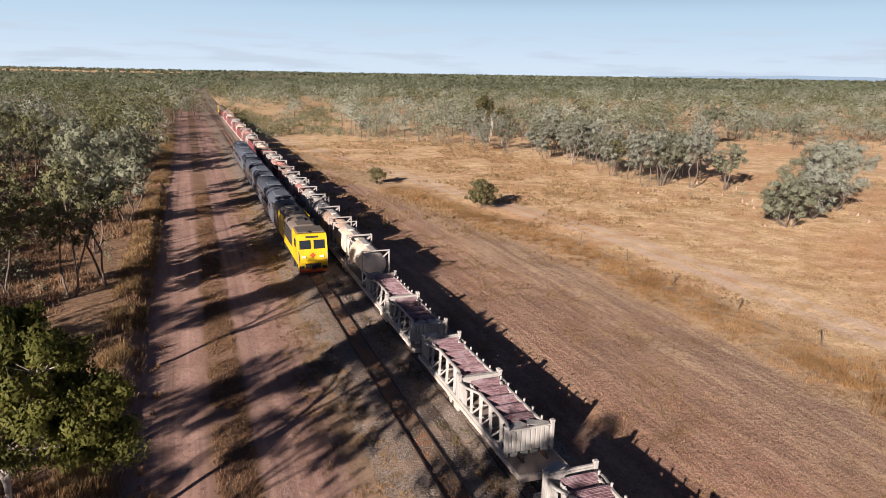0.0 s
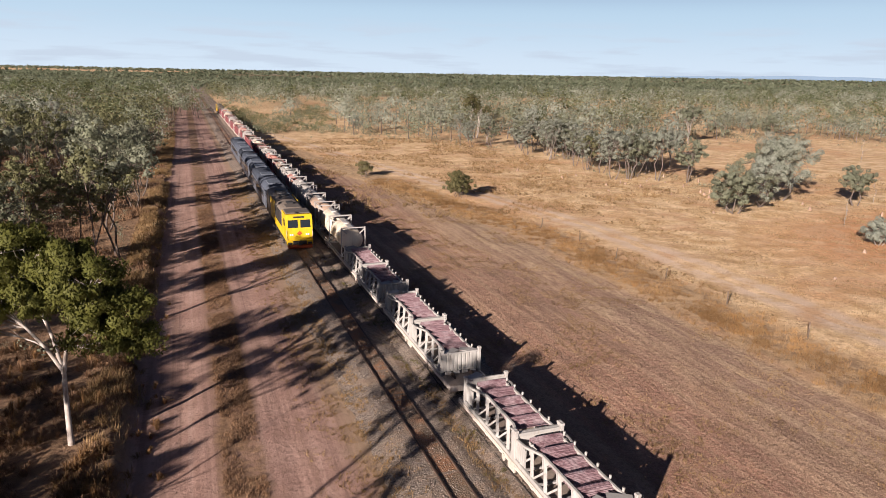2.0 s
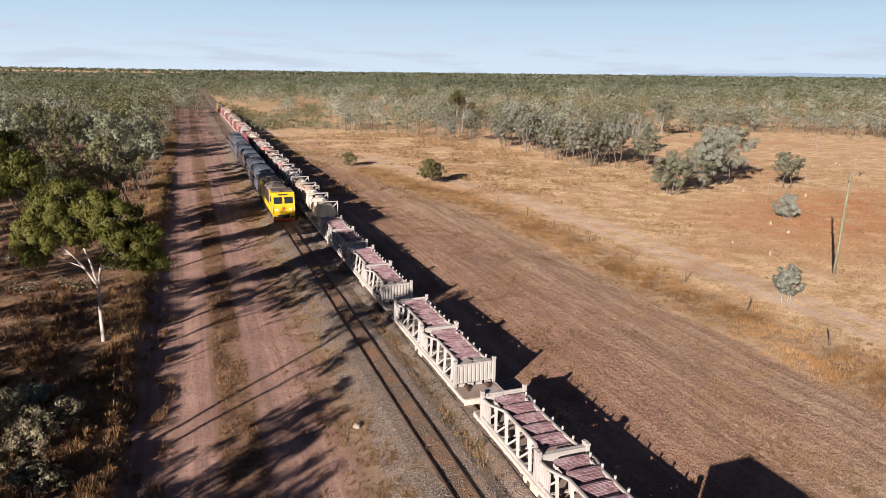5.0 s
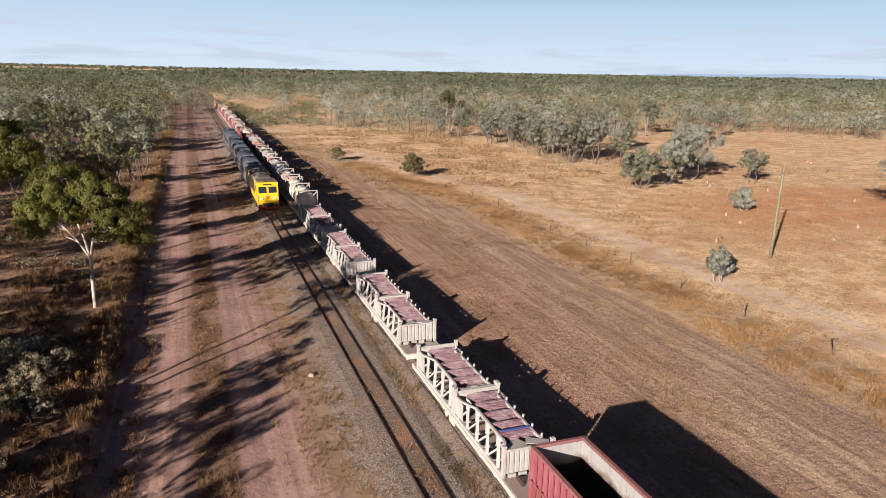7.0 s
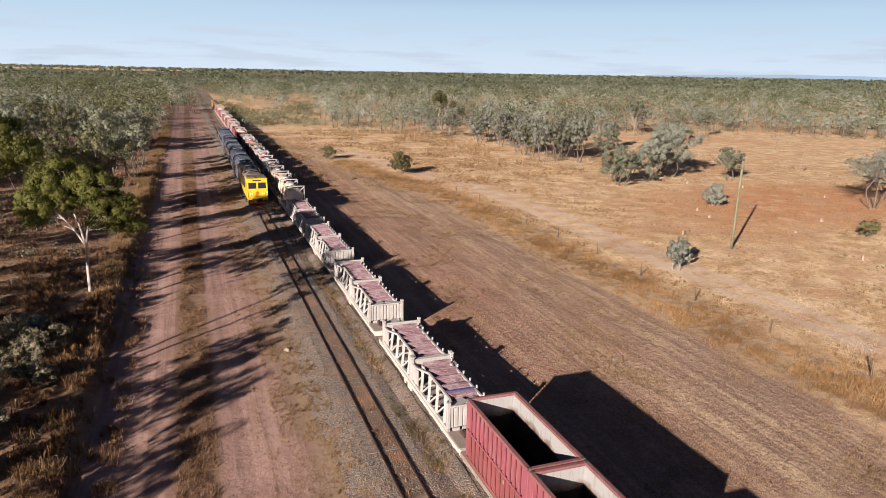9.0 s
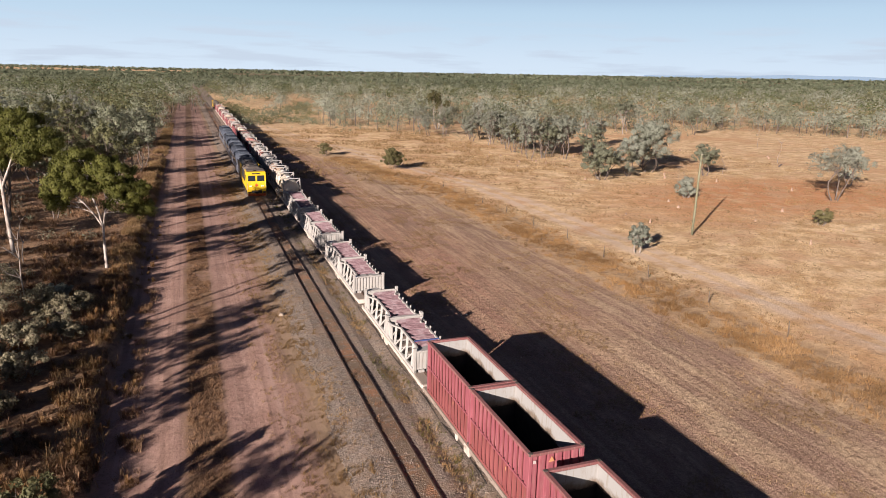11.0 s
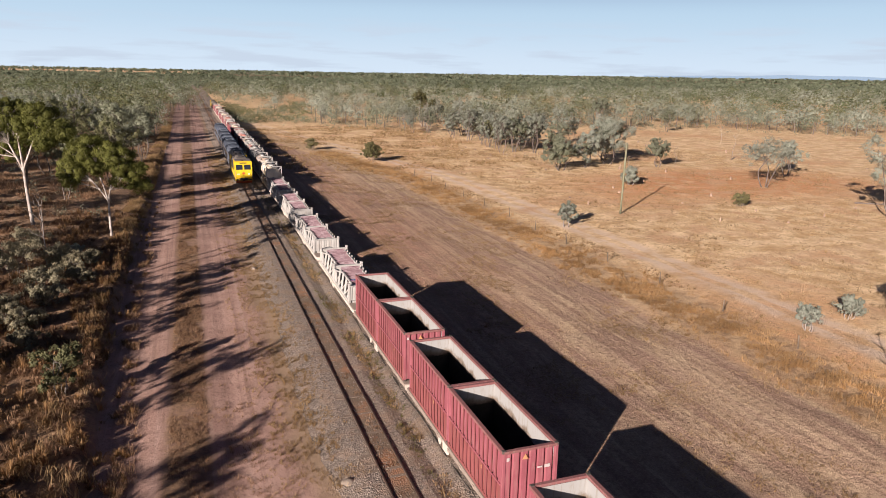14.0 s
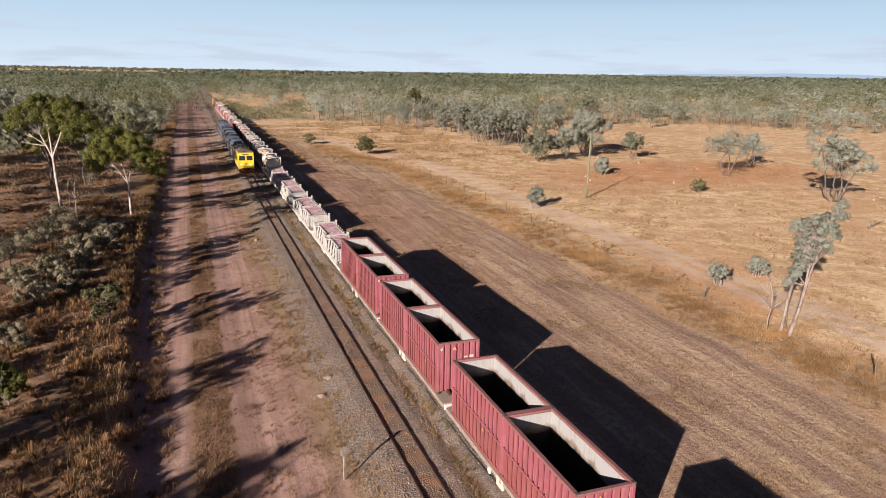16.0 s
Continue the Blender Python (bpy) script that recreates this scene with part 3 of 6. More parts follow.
def make_wagon(near, far, sill=M_SILL, sill_label="cream side sill"):
    """A flat wagon; its deck runs from near to far along y, about its load's near end at 0."""
    t = thing("flat_wagon", "dusty pale steel flat wagon standing on the siding", "railway wagon", "flat wagons of the freight train")
    part("deck", Geo().cbox(-1.22, 1.22, near, far, -0.07, 0.0, 0.015), M_DECK, t, "worn grey-brown deck plate")
    for s in (-1, 1):
        g = Geo().cbox(s * 1.25 - 0.05, s * 1.25 + 0.05, near, far, -0.22, -0.005, 0.012)
        for k in range(9):
            yy = near + 0.6 + k * (far - near - 1.2) / 8
            g.cbox(s * 1.31 - 0.03, s * 1.31 + 0.03, yy - 0.12, yy + 0.12, -0.20, -0.06, 0.01)
        part("sill", g, sill, t, sill_label)
        part("bolster_plate", Geo().cbox(s * 1.27 - 0.06, s * 1.27 + 0.06, 5.75, 6.4, -0.46, -0.01, 0.02), M_SILL, t, "cream bolster plate")
    for yy, d in ((near, -1), (far, 1)):
        part("headstock", Geo().cbox(-1.24, 1.24, yy - 0.06 + d * 0.06, yy + 0.06 + d * 0.06, -0.34, -0.02, 0.015), M_SILL, t)
        g = Geo().cbox(-0.12, 0.12, yy + min(0, d * 0.6), yy + max(0, d * 0.6), -0.36, -0.18, 0.03)
        g.cbox(-0.2, 0.2, yy + d * 0.5 - 0.1, yy + d * 0.5 + 0.1, -0.40, -0.14, 0.03)
        part("coupler", g, M_BOGIE, t)
    part("underframe", Geo().cbox(-0.45, 0.45, near + 0.2, far - 0.2, -0.32, -0.075, 0.02), M_BOGIE, t)
    part("brake_tank", Geo().tube([(-0.9, (near + far) / 2 - 0.6, -0.34), (-0.9, (near + far) / 2 + 0.5, -0.34)], [0.17, 0.17], 12), M_SILL, t, "pale brake air tank")
    wheel = Geo().tube([(-1.30, (near + far) / 2 + 1.2, -0.26), (-1.34, (near + far) / 2 + 1.2, -0.26)], [0.17, 0.17], 14)
    part("hand_brake_wheel", wheel, M_SILL, t)
    bogie(t, near + 2.0)
    bogie(t, far - 2.0)
    return t


def corrugated(y0, y1, z0, z1, x, out, pitch, depth):
    """An upright sheet in the plane x with grooves; out is +1 or -1, the way its outside faces."""
    g, ys_, ds = Geo(), [], []
    n = max(1, round((y1 - y0) / pitch))
    p = (y1 - y0) / n
    for i in range(n):
        a = y0 + i * p
        ys_ += [a, a + p * 0.62, a + p * 0.68, a + p * 0.94]
        ds += [0, 0, -depth, -depth]
    ys_.append(y1), ds.append(0)
    k = len(ys_)
    vs = [(x + out * d, yy, z) for z in (z0, z1) for yy, d in zip(ys_, ds)]
    vs += [(x - out * (depth + 0.012), yy, z) for z in (z0, z1) for yy in (y0, y1)]
    fs = [(i, i + 1, k + i + 1, k + i) for i in range(k - 1)]
    b = 2 * k
    fs += [(b, b + 2, b + 3, b + 1), (0, k, b + 2, b), (k - 1, b + 1, b + 3, 2 * k - 1)]
    return g.add(vs, fs)


def turned(geo, cx):
    """The same sheet set across the train: x and y change places."""
    geo.v = [(y - cx, x, z) for x, y, z in geo.v]
    geo.f = [q[::-1] for q in geo.f]
    return geo


def make_box(height, label, low=M_REDLOW):
    """An open-topped ore container, 6.06 m long, from y 0 to 6.06, with a mid rail."""
    t = thing("open_top_container", label, "container", "open red containers")
    L, W, H = 6.06, 1.22, height
    mid = H * 0.50
    for s in (-1, 1):
        for a, b, mm, nm in ((0.12, mid - 0.03, low, "lower_side_panel"), (mid + 0.03, H - 0.10, M_RED, "upper_side_panel")):
            part(nm, corrugated(0.14, L - 0.14, a, b, s * (W - 0.02), s, 0.44, 0.11), mm, t)
        g = Geo().cbox(s * W - 0.04, s * W + 0.025, 0.1, L - 0.1, mid - 0.035, mid + 0.035, 0.01)
        part("mid_rail", g, M_RED, t)
        for k in range(12):
            yy = 0.14 + 0.4445 * (k + 1) - 0.012
            part("side_rib", Geo().cbox(s * (W + 0.004) - 0.022, s * (W + 0.004) + 0.022, yy - 0.028, yy + 0.028, 0.14, H - 0.12, 0.008), M_RIB, t)
        part("top_rail", Geo().cbox(s * (W - 0.07) - 0.105, s * (W - 0.07) + 0.08, 0.05, L - 0.05, H - 0.12, H, 0.015), M_TOPRAIL, t)
        part("bottom_rail", Geo().cbox(s * (W - 0.03) - 0.05, s * (W - 0.03) + 0.05, 0.05, L - 0.05, 0.0, 0.14, 0.012), low, t)
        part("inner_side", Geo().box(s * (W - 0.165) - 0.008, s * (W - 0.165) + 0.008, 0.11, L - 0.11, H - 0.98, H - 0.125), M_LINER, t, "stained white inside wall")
        # the lower wall carries the inside shade in its colour
        part("inner_side_lower", Geo().box(s * (W - 0.169) - 0.008, s * (W - 0.169) + 0.008, 0.11, L - 0.11, 0.1, H - 0.98), M_FLOORSHADE, t, "lower inside wall coloured near black as shade")
    for yy, d in ((0.0, -1), (L, 1)):
        g = turned(corrugated(-W + 0.13, W - 0.13, 0.12, H - 0.10, 0.0, d, 0.36, 0.085), 0)
        g.v = [(a, b + yy - d * 0.03, c) for a, b, c in g.v]
        part("end_panel", g, M_RED, t)
        part("end_rail", Geo().cbox(-W + 0.06, W - 0.06, yy - d * 0.07 - 0.085, yy - d * 0.07 + 0.085, H - 0.118, H - 0.004, 0.012), M_TOPRAIL, t)
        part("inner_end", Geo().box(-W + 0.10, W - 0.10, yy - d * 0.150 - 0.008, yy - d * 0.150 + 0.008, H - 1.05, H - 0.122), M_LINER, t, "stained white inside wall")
        # shade is put into the lower end wall's colour too
        part("inner_end_lower", Geo().box(-W + 0.10, W - 0.10, yy - d * 0.154 - 0.008, yy - d * 0.154 + 0.008, 0.1, H - 1.05), M_FLOORSHADE, t, "lower inside wall coloured near black as shade")
        for s in (-1, 1):
            x = s * (W - 0.07)
            part("corner_post", Geo().cbox(x - 0.07, x + 0.07, yy - d * 0.07 - 0.07, yy - d * 0.07 + 0.07, 0.10, H - 0.08, 0.015), M_RED, t)
            for z in (0.0, H - 0.10):
                part("corner_casting", Geo().cbox(x - 0.085, x + 0.085, yy - d * 0.08 - 0.085, yy - d * 0.08 + 0.085, z - 0.002, z + 0.118, 0.02), M_BOGIE, t, "dark steel corner casting")
    part("floor", Geo().cbox(-W + 0.11, W - 0.11, 0.12, L - 0.12, 0.08, 0.32, 0.01), M_FLOORSHADE, t, "near-black container floor")
    # labels
    for x0, x1, z0, z1 in ((-1.06, -0.94, 0.42, 0.28), (0.30, 0.52, 0.95, 0.88), (0.62, 0.86, 0.98, 0.84)):
        part("label_plate", Geo().box(x0, x1, -0.016, -0.006, H - z0, H - z1), M_LABELW, t, "white unreadable label bar")
    part("warning_label", Geo().add([(-0.38, -0.016, H - 0.45), (-0.12, -0.016, H - 0.45), (-0.25, -0.016, H - 0.22), (-0.38, -0.006, H - 0.45), (-0.12, -0.006, H - 0.45), (-0.25, -0.006, H - 0.22)], [(0, 1, 2), (0, 3, 4, 1), (1, 4, 5, 2), (2, 5, 3, 0)]), M_LABELY, t, "small orange warning triangle")
    part("side_label", Geo().cbox(-W - 0.012, -W + 0.02, 1.9, 2.05, mid - 0.38, mid - 0.23, 0.004), M_LABELY, t)
    return t


def make_rack(panel_near):
    """A steel cradle of copper plates, 6.06 m long, with a sheet end at its outer end."""
    t = thing("anode_rack", "cream steel cradle loaded with mauve copper anode plates", "freight rack", "cradles of copper plates")
    L, W = 6.06, 1.18
    for s in (-1, 1):
        part("bottom_beam", Geo().cbox(s * W - 0.07, s * W + 0.07, 0.0, L, 0.0, 0.19, 0.015), M_WHITE, t)
        inner, top = s * (W - 0.36), 1.30
        # the top chord leaves the far post and bends in to run beside the load
        pts = [(s * W, L - 0.1, 1.12), (s * (W - 0.05), L - 0.9, 1.17), (inner, L - 2.0, top), (inner, 0.9, top), (s * (W - 0.2), 0.12, top - 0.08)]
        g = Geo()
        for a, b in zip(pts, pts[1:]):
            g.beam(a, b, 0.10, 0.11)
        part("top_chord", g, M_WHITE, t)
        for k in range(4):
            y0 = 0.75 + k * 1.22
            part("brace", Geo().beam((s * W, y0 - 0.12, 0.17), (inner, y0 + 0.66, top - 0.03), 0.15, 0.10), M_WHITE, t)
            part("upright", Geo().beam((s * (W - 0.04), y0 + 1.02, 0.17), (s * (W - 0.20), y0 + 0.40, top - 0.52), 0.13, 0.09), M_WHITE, t)
            part("gusset", Geo().add([(inner - 0.015 * s, y0 + 0.2, top - 0.02), (inner - 0.015 * s, y0 + 0.95, top - 0.02), (s * (W - 0.24), y0 + 0.6, top - 0.48), (inner + 0.015 * s, y0 + 0.2, top - 0.02), (inner + 0.015 * s, y0 + 0.95, top - 0.02), (s * (W - 0.21), y0 + 0.6, top - 0.48)],
                                   [(0, 1, 2), (5, 4, 3), (0, 3, 4, 1), (1, 4, 5, 2), (2, 5, 3, 0)]), M_WHITE, t)
            part("cross_tie", Geo().beam((-W * s * 0.95, y0 + 0.5, 0.16), (s * W * 0.2, y0 + 0.5, 0.16), 0.12, 0.08), M_WHITE, t)
        part("side_sheet", corrugated(L - 1.05, L - 0.1, 0.19, 1.06, s * (W - 0.02), s, 0.19, 0.035), M_WHITE, t)
        for yy in (0.09, L - 0.09):
            hh = 1.42
            part("corner_post", Geo().cbox(s * W - 0.09, s * W + 0.09, yy - 0.09, yy + 0.09, 0.01, hh, 0.015), M_WHITE, t)
            part("corner_casting", Geo().cbox(s * W - 0.11, s * W + 0.11, yy - 0.11, yy + 0.11, hh, hh + 0.13, 0.025), M_WHITE, t)
        for k in range(6):
            g = Geo().tube([(s * (W - 0.24), 0.7 + k * 0.93, 1.28), (s * (W - 0.22), 0.7 + k * 0.93, 1.48)], [0.05, 0.06], 8)
            if s > 0:
                part("tie_down", g, M_WHITE, t)
    for end in (0, 1):
        yy = 0.05 if end == 0 else L - 0.05
        if panel_near == (end == 0):
            g = turned(corrugated(-W + 0.09, W - 0.09, 0.20, 1.26, 0.0, -1 if end == 0 else 1, 0.245, 0.05), 0)
            g.v = [(a, b + yy, c) for a, b, c in g.v]
            part("end_panel", g, M_WHITE, t, "ribbed cream end sheet")
            part("end_beam", Geo().cbox(-W + 0.09, W - 0.09, yy - 0.05, yy + 0.07, 1.26, 1.36, 0.012), M_WHITE, t)
            g = Geo()
            for k in range(4):
                g.box(-0.95 + k * 0.52, -0.60 + k * 0.52, yy - 0.06, yy + 0.06, 0.02, 0.18)
            part("end_foot", g, M_WHITE, t)
            g = Geo().beam((-W + 0.15, yy + 0.1, 1.31), (-0.1, yy + 0.55, 1.33), 0.5, 0.03)
            g.beam((W - 0.15, yy + 0.1, 1.31), (0.1, yy + 0.55, 1.33), 0.5, 0.03) if end == 0 else None
            part("end_tray", g, M_WHITE, t)
        else:
            part("end_beam", Geo().cbox(-W + 0.09, W - 0.09, yy - 0.07, yy + 0.07, 1.24, 1.37, 0.012), M_WHITE, t)
            part("end_sheet", Geo().cbox(-W + 0.09, W - 0.09, yy - 0.02, yy + 0.02, 0.1, 1.24, 0.006), M_WHITE, t)
    for q in range(5):
        y0, y1 = 0.48 + q * 1.02, 0.48 + q * 1.02 + 1.0
        g, n = Geo(), 20
        rr = random.Random(q)
        step, rows_ = (y1 - y0) / n, []
        for i in range(n):
            u = (i + 0.5) / n
            z = 1.23 - 0.085 * math.cos((u - 0.40) * 2 * math.pi) + 0.10 * (u - 0.5) + rr.uniform(-0.016, 0.016) - (0.05 if rr.random() < 0.08 else 0.0)
            dx = rr.uniform(-0.025, 0.025)
            a = y0 + i * step
            rows_ += [(a, z, dx), (a + step * 0.72, z - 0.006, dx), (a + step * 0.78, z - 0.05, dx), (a + step * 0.97, z - 0.05, dx)]
        xs_ = [(-0.70, None), (-0.698, -0.02), (-0.55, 0.0), (-0.1, 0.012), (0.35, 0.008), (0.75, 0.0), (0.918, -0.02), (0.92, None)]
        w = len(xs_)
        vs = [(x + dx, yy, 0.98 if dz is None else z + dz) for yy, z, dx in rows_ for x, dz in xs_]
        g.add(vs, [(r * w + i, r * w + i + 1, (r + 1) * w + i + 1, (r + 1) * w + i) for r in range(len(rows_) - 1) for i in range(w - 1)])
        part("anode_block", g, M_LOAD, t, "ribbed block of mauve copper")
    return t


def make_tank(colour, label):
    t = thing("tank_container", label, "tank container", "tank containers of the freight train")
    L, W, H = 6.06, 1.22, 2.92
    zc, r = 1.52, 1.12
    ys_ = [0.22, 0.27, 0.40, 0.62, 0.80, L - 0.80, L - 0.62, L - 0.40, L - 0.27, L - 0.22]
    rr = [0.05, 0.45, 0.82, 1.05, r, r, 1.05, 0.82, 0.45, 0.05]
    part("tank", Geo().tube([(0, y, zc) for y in ys_], rr, 32), colour, t, smooth=True)
    for yy in (1.6, 3.0, 4.4):
        part("band", Geo().tube([(0, yy - 0.06, zc), (0, yy + 0.06, zc)], [r + 0.03, r + 0.03], 32, False), colour, t)
    part("manhole", Geo().tube([(0, 3.0, zc + r - 0.05), (0, 3.0, zc + r + 0.16)], [0.32, 0.30], 14), M_TANKG, t)
    part("walkway", Geo().cbox(-0.25, 0.25, 0.5, L - 0.5, zc + r + 0.01, zc + r + 0.05, 0.01), M_TANKG, t)
    for yy in (0.07, L - 0.07):
        for s in (-1, 1):
            part("frame_post", Geo().cbox(s * (W - 0.07) - 0.05, s * (W - 0.07) + 0.05, yy - 0.05, yy + 0.05, 0, H, 0.012), M_WHITE, t)
            part("frame_strut", Geo().beam((s * (W - 0.1), yy, 0.2), (s * 0.55, yy, 1.0), 0.08, 0.1), M_WHITE, t)
            part("frame_strut", Geo().beam((s * (W - 0.1), yy, H - 0.2), (s * 0.62, yy, H - 0.65), 0.08, 0.1), M_WHITE, t)
        for z in (0.08, H - 0.07):
            part("frame_rail", Geo().cbox(-W + 0.14, W - 0.14, yy - 0.045, yy + 0.045, z - 0.05, z + 0.05, 0.012), M_WHITE, t)
    for s in (-1, 1):
        part("side_rail", Geo().cbox(s * (W - 0.07) - 0.05, s * (W - 0.07) + 0.05, 0.14, L - 0.14, 0.0, 0.14, 0.012), M_WHITE, t)
        part("top_brace", Geo().beam((s * (W - 0.1), 0.1, H - 0.1), (s * 0.9, 1.2, H - 0.6), 0.08, 0.08), M_WHITE, t)
    return t


def here(y, z=DECK):
    return pose(RIGHT, y, z)


# loads by the y of their near ends
red = make_box(2.93, "tall dusty red open-topped ore container with white inside")
red_at = [-2.62, -8.80, -15.92, -22.05, -30.34, -36.43, -45.4, -51.5]
red.matrix_basis = here(red_at[0])
for y in red_at[1:]:
    copy_thing(red, here(y))
rack_n, rack_f = make_rack(True), make_rack(False)
rack_near = [5.75, 21.60, 37.30, 51.75]
rack_n.matrix_basis = here(rack_near[0])
rack_f.matrix_basis = here(rack_near[0] + 6.10)
for y in rack_near[1:]:
    copy_thing(rack_n, here(y)), copy_thing(rack_f, here(y + 6.10))

# tanks and low boxes further along the train
kinds = [make_tank(M_TANKC, "cream tank container in a white steel frame"), make_tank(M_TANKG, "dull grey tank container in a white steel frame"),
         make_tank(M_TANKB, "tan tank container in a white steel frame"), make_tank(M_TANKR, "faded red tank container in a white steel frame")]
low_red = make_box(2.2, "low faded red open container far along the train")
order = [0, 0, 2, 1, 1, 3, 1, 2, 4, 3, 1, 4, 4, 0, 4, 4, 1, 4, 3, 4, 4, 0, 4, 4, 1, 4, 4, 4, 0, 4, 4, 3, 4, 4]
y, far_at, wag_far = 65.5, [], []
used = set()
for k, q in enumerate(order):
    src = kinds[q] if q < 4 else low_red
    if q in used:
        copy_thing(src, here(y))
    else:
        src.matrix_basis = here(y)
        used.add(q)
    if k % 2 == 0:
        wag_far.append(y)
    y += 6.12 if k % 2 == 0 else 8.3
wagon = make_wagon(-0.9, 13.0)
wagon.matrix_basis = here(wag_far[0])
for y in wag_far[1:]:
    copy_thing(wagon, here(y))
wagon_b = make_wagon(-1.45, 12.75)
wagon_b.matrix_basis = here(rack_near[1])
copy_thing(wagon_b, here(rack_near[2]))
for near, far, y in ((-1.6, 12.9, rack_near[0]), (-0.55, 12.6, rack_near[3]), (-0.35, 12.7, -8.80), (-1.2, 12.4, -22.00), (-1.0, 12.9, -36.56), (-1.0, 12.9, -51.5)):
    w = make_wagon(near, far) if y > 0 else make_wagon(near, far, M_DECK, "rusty brown side sill")
    w.matrix_basis = here(y)
# an old cable lies along the foot of the siding's ballast
rs = np.random.RandomState(61)
pts = [(12.10 + 0.05 * math.sin(k * 0.9) + rs.uniform(-0.03, 0.03), -60 + k * 1.3, 0.20 + rs.uniform(-0.02, 0.02)) for k in range(130)]
tagged(new("ground_cable", Geo().tube(pts, [0.045] * len(pts), 6).mesh("ground_cable", M_BOGIE)), "dark old cable lying along the ballast", "cable")
tagged(new("bundle_wrap", Geo().cbox(RIGHT - 0.70, RIGHT + 0.88, 7.30, 7.48, DECK + 1.24, DECK + 1.37, 0.02).mesh("bundle_wrap", M_BLUE)), "dark blue plastic strip lying on the copper plates", "wrap")
tagged(new("bundle_wrap", Geo().cbox(RIGHT - 0.70, RIGHT + 0.88, 7.14, 7.28, DECK + 1.24, DECK + 1.345, 0.02).mesh("bundle_wrap", M_REDWRAP)), "bright red plastic strip lying on the copper plates", "wrap")


# ---------------------------------------------------------------- the passenger train
def arch(w, z0, z1, shoulder, n=7):
    """A body section: straight sides and a rounded roof."""
    pts = [(-w, z0), (-w, shoulder)]
    for k in range(1, n):
        a = math.pi * (1 - k / n)
        pts.append((w * math.cos(a) * (0.985 if 0 < k < n else 1), shoulder + (z1 - shoulder) * math.sin(a) ** 0.8))
    return pts + [(w, shoulder), (w, z0)]


def shell(y0, y1, w, z0, z1, shoulder):
    p = arch(w, z0, z1, shoulder)
    return Geo().sweep(p[::-1], y0, y1)


def make_loco(label):
    """A diesel locomotive, cab towards -y, front at y 0, 18.6 m long; z 0 is the rail's top."""
    t = thing("diesel_locomotive", label, "locomotive")
    W, L = 1.36, 18.6
    # cab with a sloping nose
    side = [(0.10, 0.75), (0.0, 1.15), (0.06, 1.95), (0.34, 2.98), (0.60, 3.42), (3.3, 3.48), (3.3, 0.75)]
    g = Geo()
    n = len(side)
    g.add([(x, yy, z) for x in (-W, W) for yy, z in side], [tuple(range(n)), tuple(range(n, 2 * n))[::-1]] + [(i, n + i, n + (i + 1) % n, (i + 1) % n) for i in range(n)])
    part("cab", g, M_YELLOW, t, "bright yellow cab")
    part("cab_roof", Geo().cbox(-W + 0.1, W - 0.1, 0.75, 3.2, 3.46, 3.60, 0.05), M_LOCOROOF, t, "dark roof")
    for s in (-1, 1):
        x = s * 0.64
        g = Geo().add([(x - 0.52, 0.09, 2.12), (x + 0.52, 0.09, 2.12), (x + 0.50, 0.30, 2.90), (x - 0.50, 0.30, 2.90), (x - 0.52, 0.14, 2.12), (x + 0.52, 0.14, 2.12), (x + 0.50, 0.36, 2.90), (x - 0.50, 0.36, 2.90)],
                      [(0, 1, 2, 3), (7, 6, 5, 4), (0, 4, 5, 1), (1, 5, 6, 2), (2, 6, 7, 3), (3, 7, 4, 0)])
        part("windscreen", g, M_GLASS, t, "dark windscreen")
        for dx in (0.0, 0.2):
            part("headlight", Geo().tube([(s * (0.72 + dx), 0.03, 1.42), (s * (0.72 + dx), -0.06, 1.42)], [0.10, 0.09], 12), M_LAMP, t)
        part("buffer_step", Geo().cbox(s * 1.02 - 0.22, s * 1.02 + 0.22, -0.22, 0.15, 0.42, 0.62, 0.03), M_LOCODARK, t)
        part("side_window", Geo().cbox(s * W - 0.02, s * W + 0.02, 1.0, 1.9, 2.15, 2.85, 0.01), M_GLASS, t)
        part("cab_door", Geo().cbox(s * W - 0.02, s * W + 0.025, 2.2, 2.95, 0.95, 2.95, 0.01), M_YELLOW, t)
        part("handrail", Geo().tube([(s * 1.30, -0.06, 0.9), (s * 1.33, -0.10, 1.5), (s * 1.30, 0.02, 1.9)], [0.025] * 3, 6), M_LABELW, t)
        part("rear_side", Geo().cbox(s * (W - 0.05) - 0.03, s * (W - 0.05) + 0.03, 9.6, 13.8, 0.9, 3.30, 0.02), M_YELLOW, t, "yellow side panel")
        part("stripe", Geo().cbox(s * (W - 0.02) - 0.03, s * (W - 0.02) + 0.03, 3.4, 9.5, 0.75, 1.55, 0.02), M_YELLOW, t, "yellow lower side")
        part("grille", Geo().cbox(s * (W - 0.02) - 0.03, s * (W - 0.02) + 0.03, 4.2, 9.4, 1.65, 3.0, 0.02), M_LOCODARK, t, "black radiator grille")
        for k in range(4):
            part("step", Geo().cbox(s * 1.28 - 0.1, s * 1.28 + 0.1, 2.3, 2.8, 0.0 + 0.2 * k, 0.05 + 0.2 * k, 0.01), M_LOCODARK, t)
        part("fuel_tank_side", Geo().cbox(s * 1.05 - 0.25, s * 1.05 + 0.25, 7.2, 11.4, 0.05, 0.68, 0.06), M_LOCODARK, t)
    g = Geo().cbox(-1.25, 1.25, -0.30, 0.1, 0.02, 0.34, 0.04)
    part("cowcatcher", g, M_ORANGE, t, "dusty orange cowcatcher")
    part("buffer_beam", Geo().cbox(-1.33, 1.33, -0.12, 0.2, 0.36, 0.86, 0.03), M_YELLOW, t)
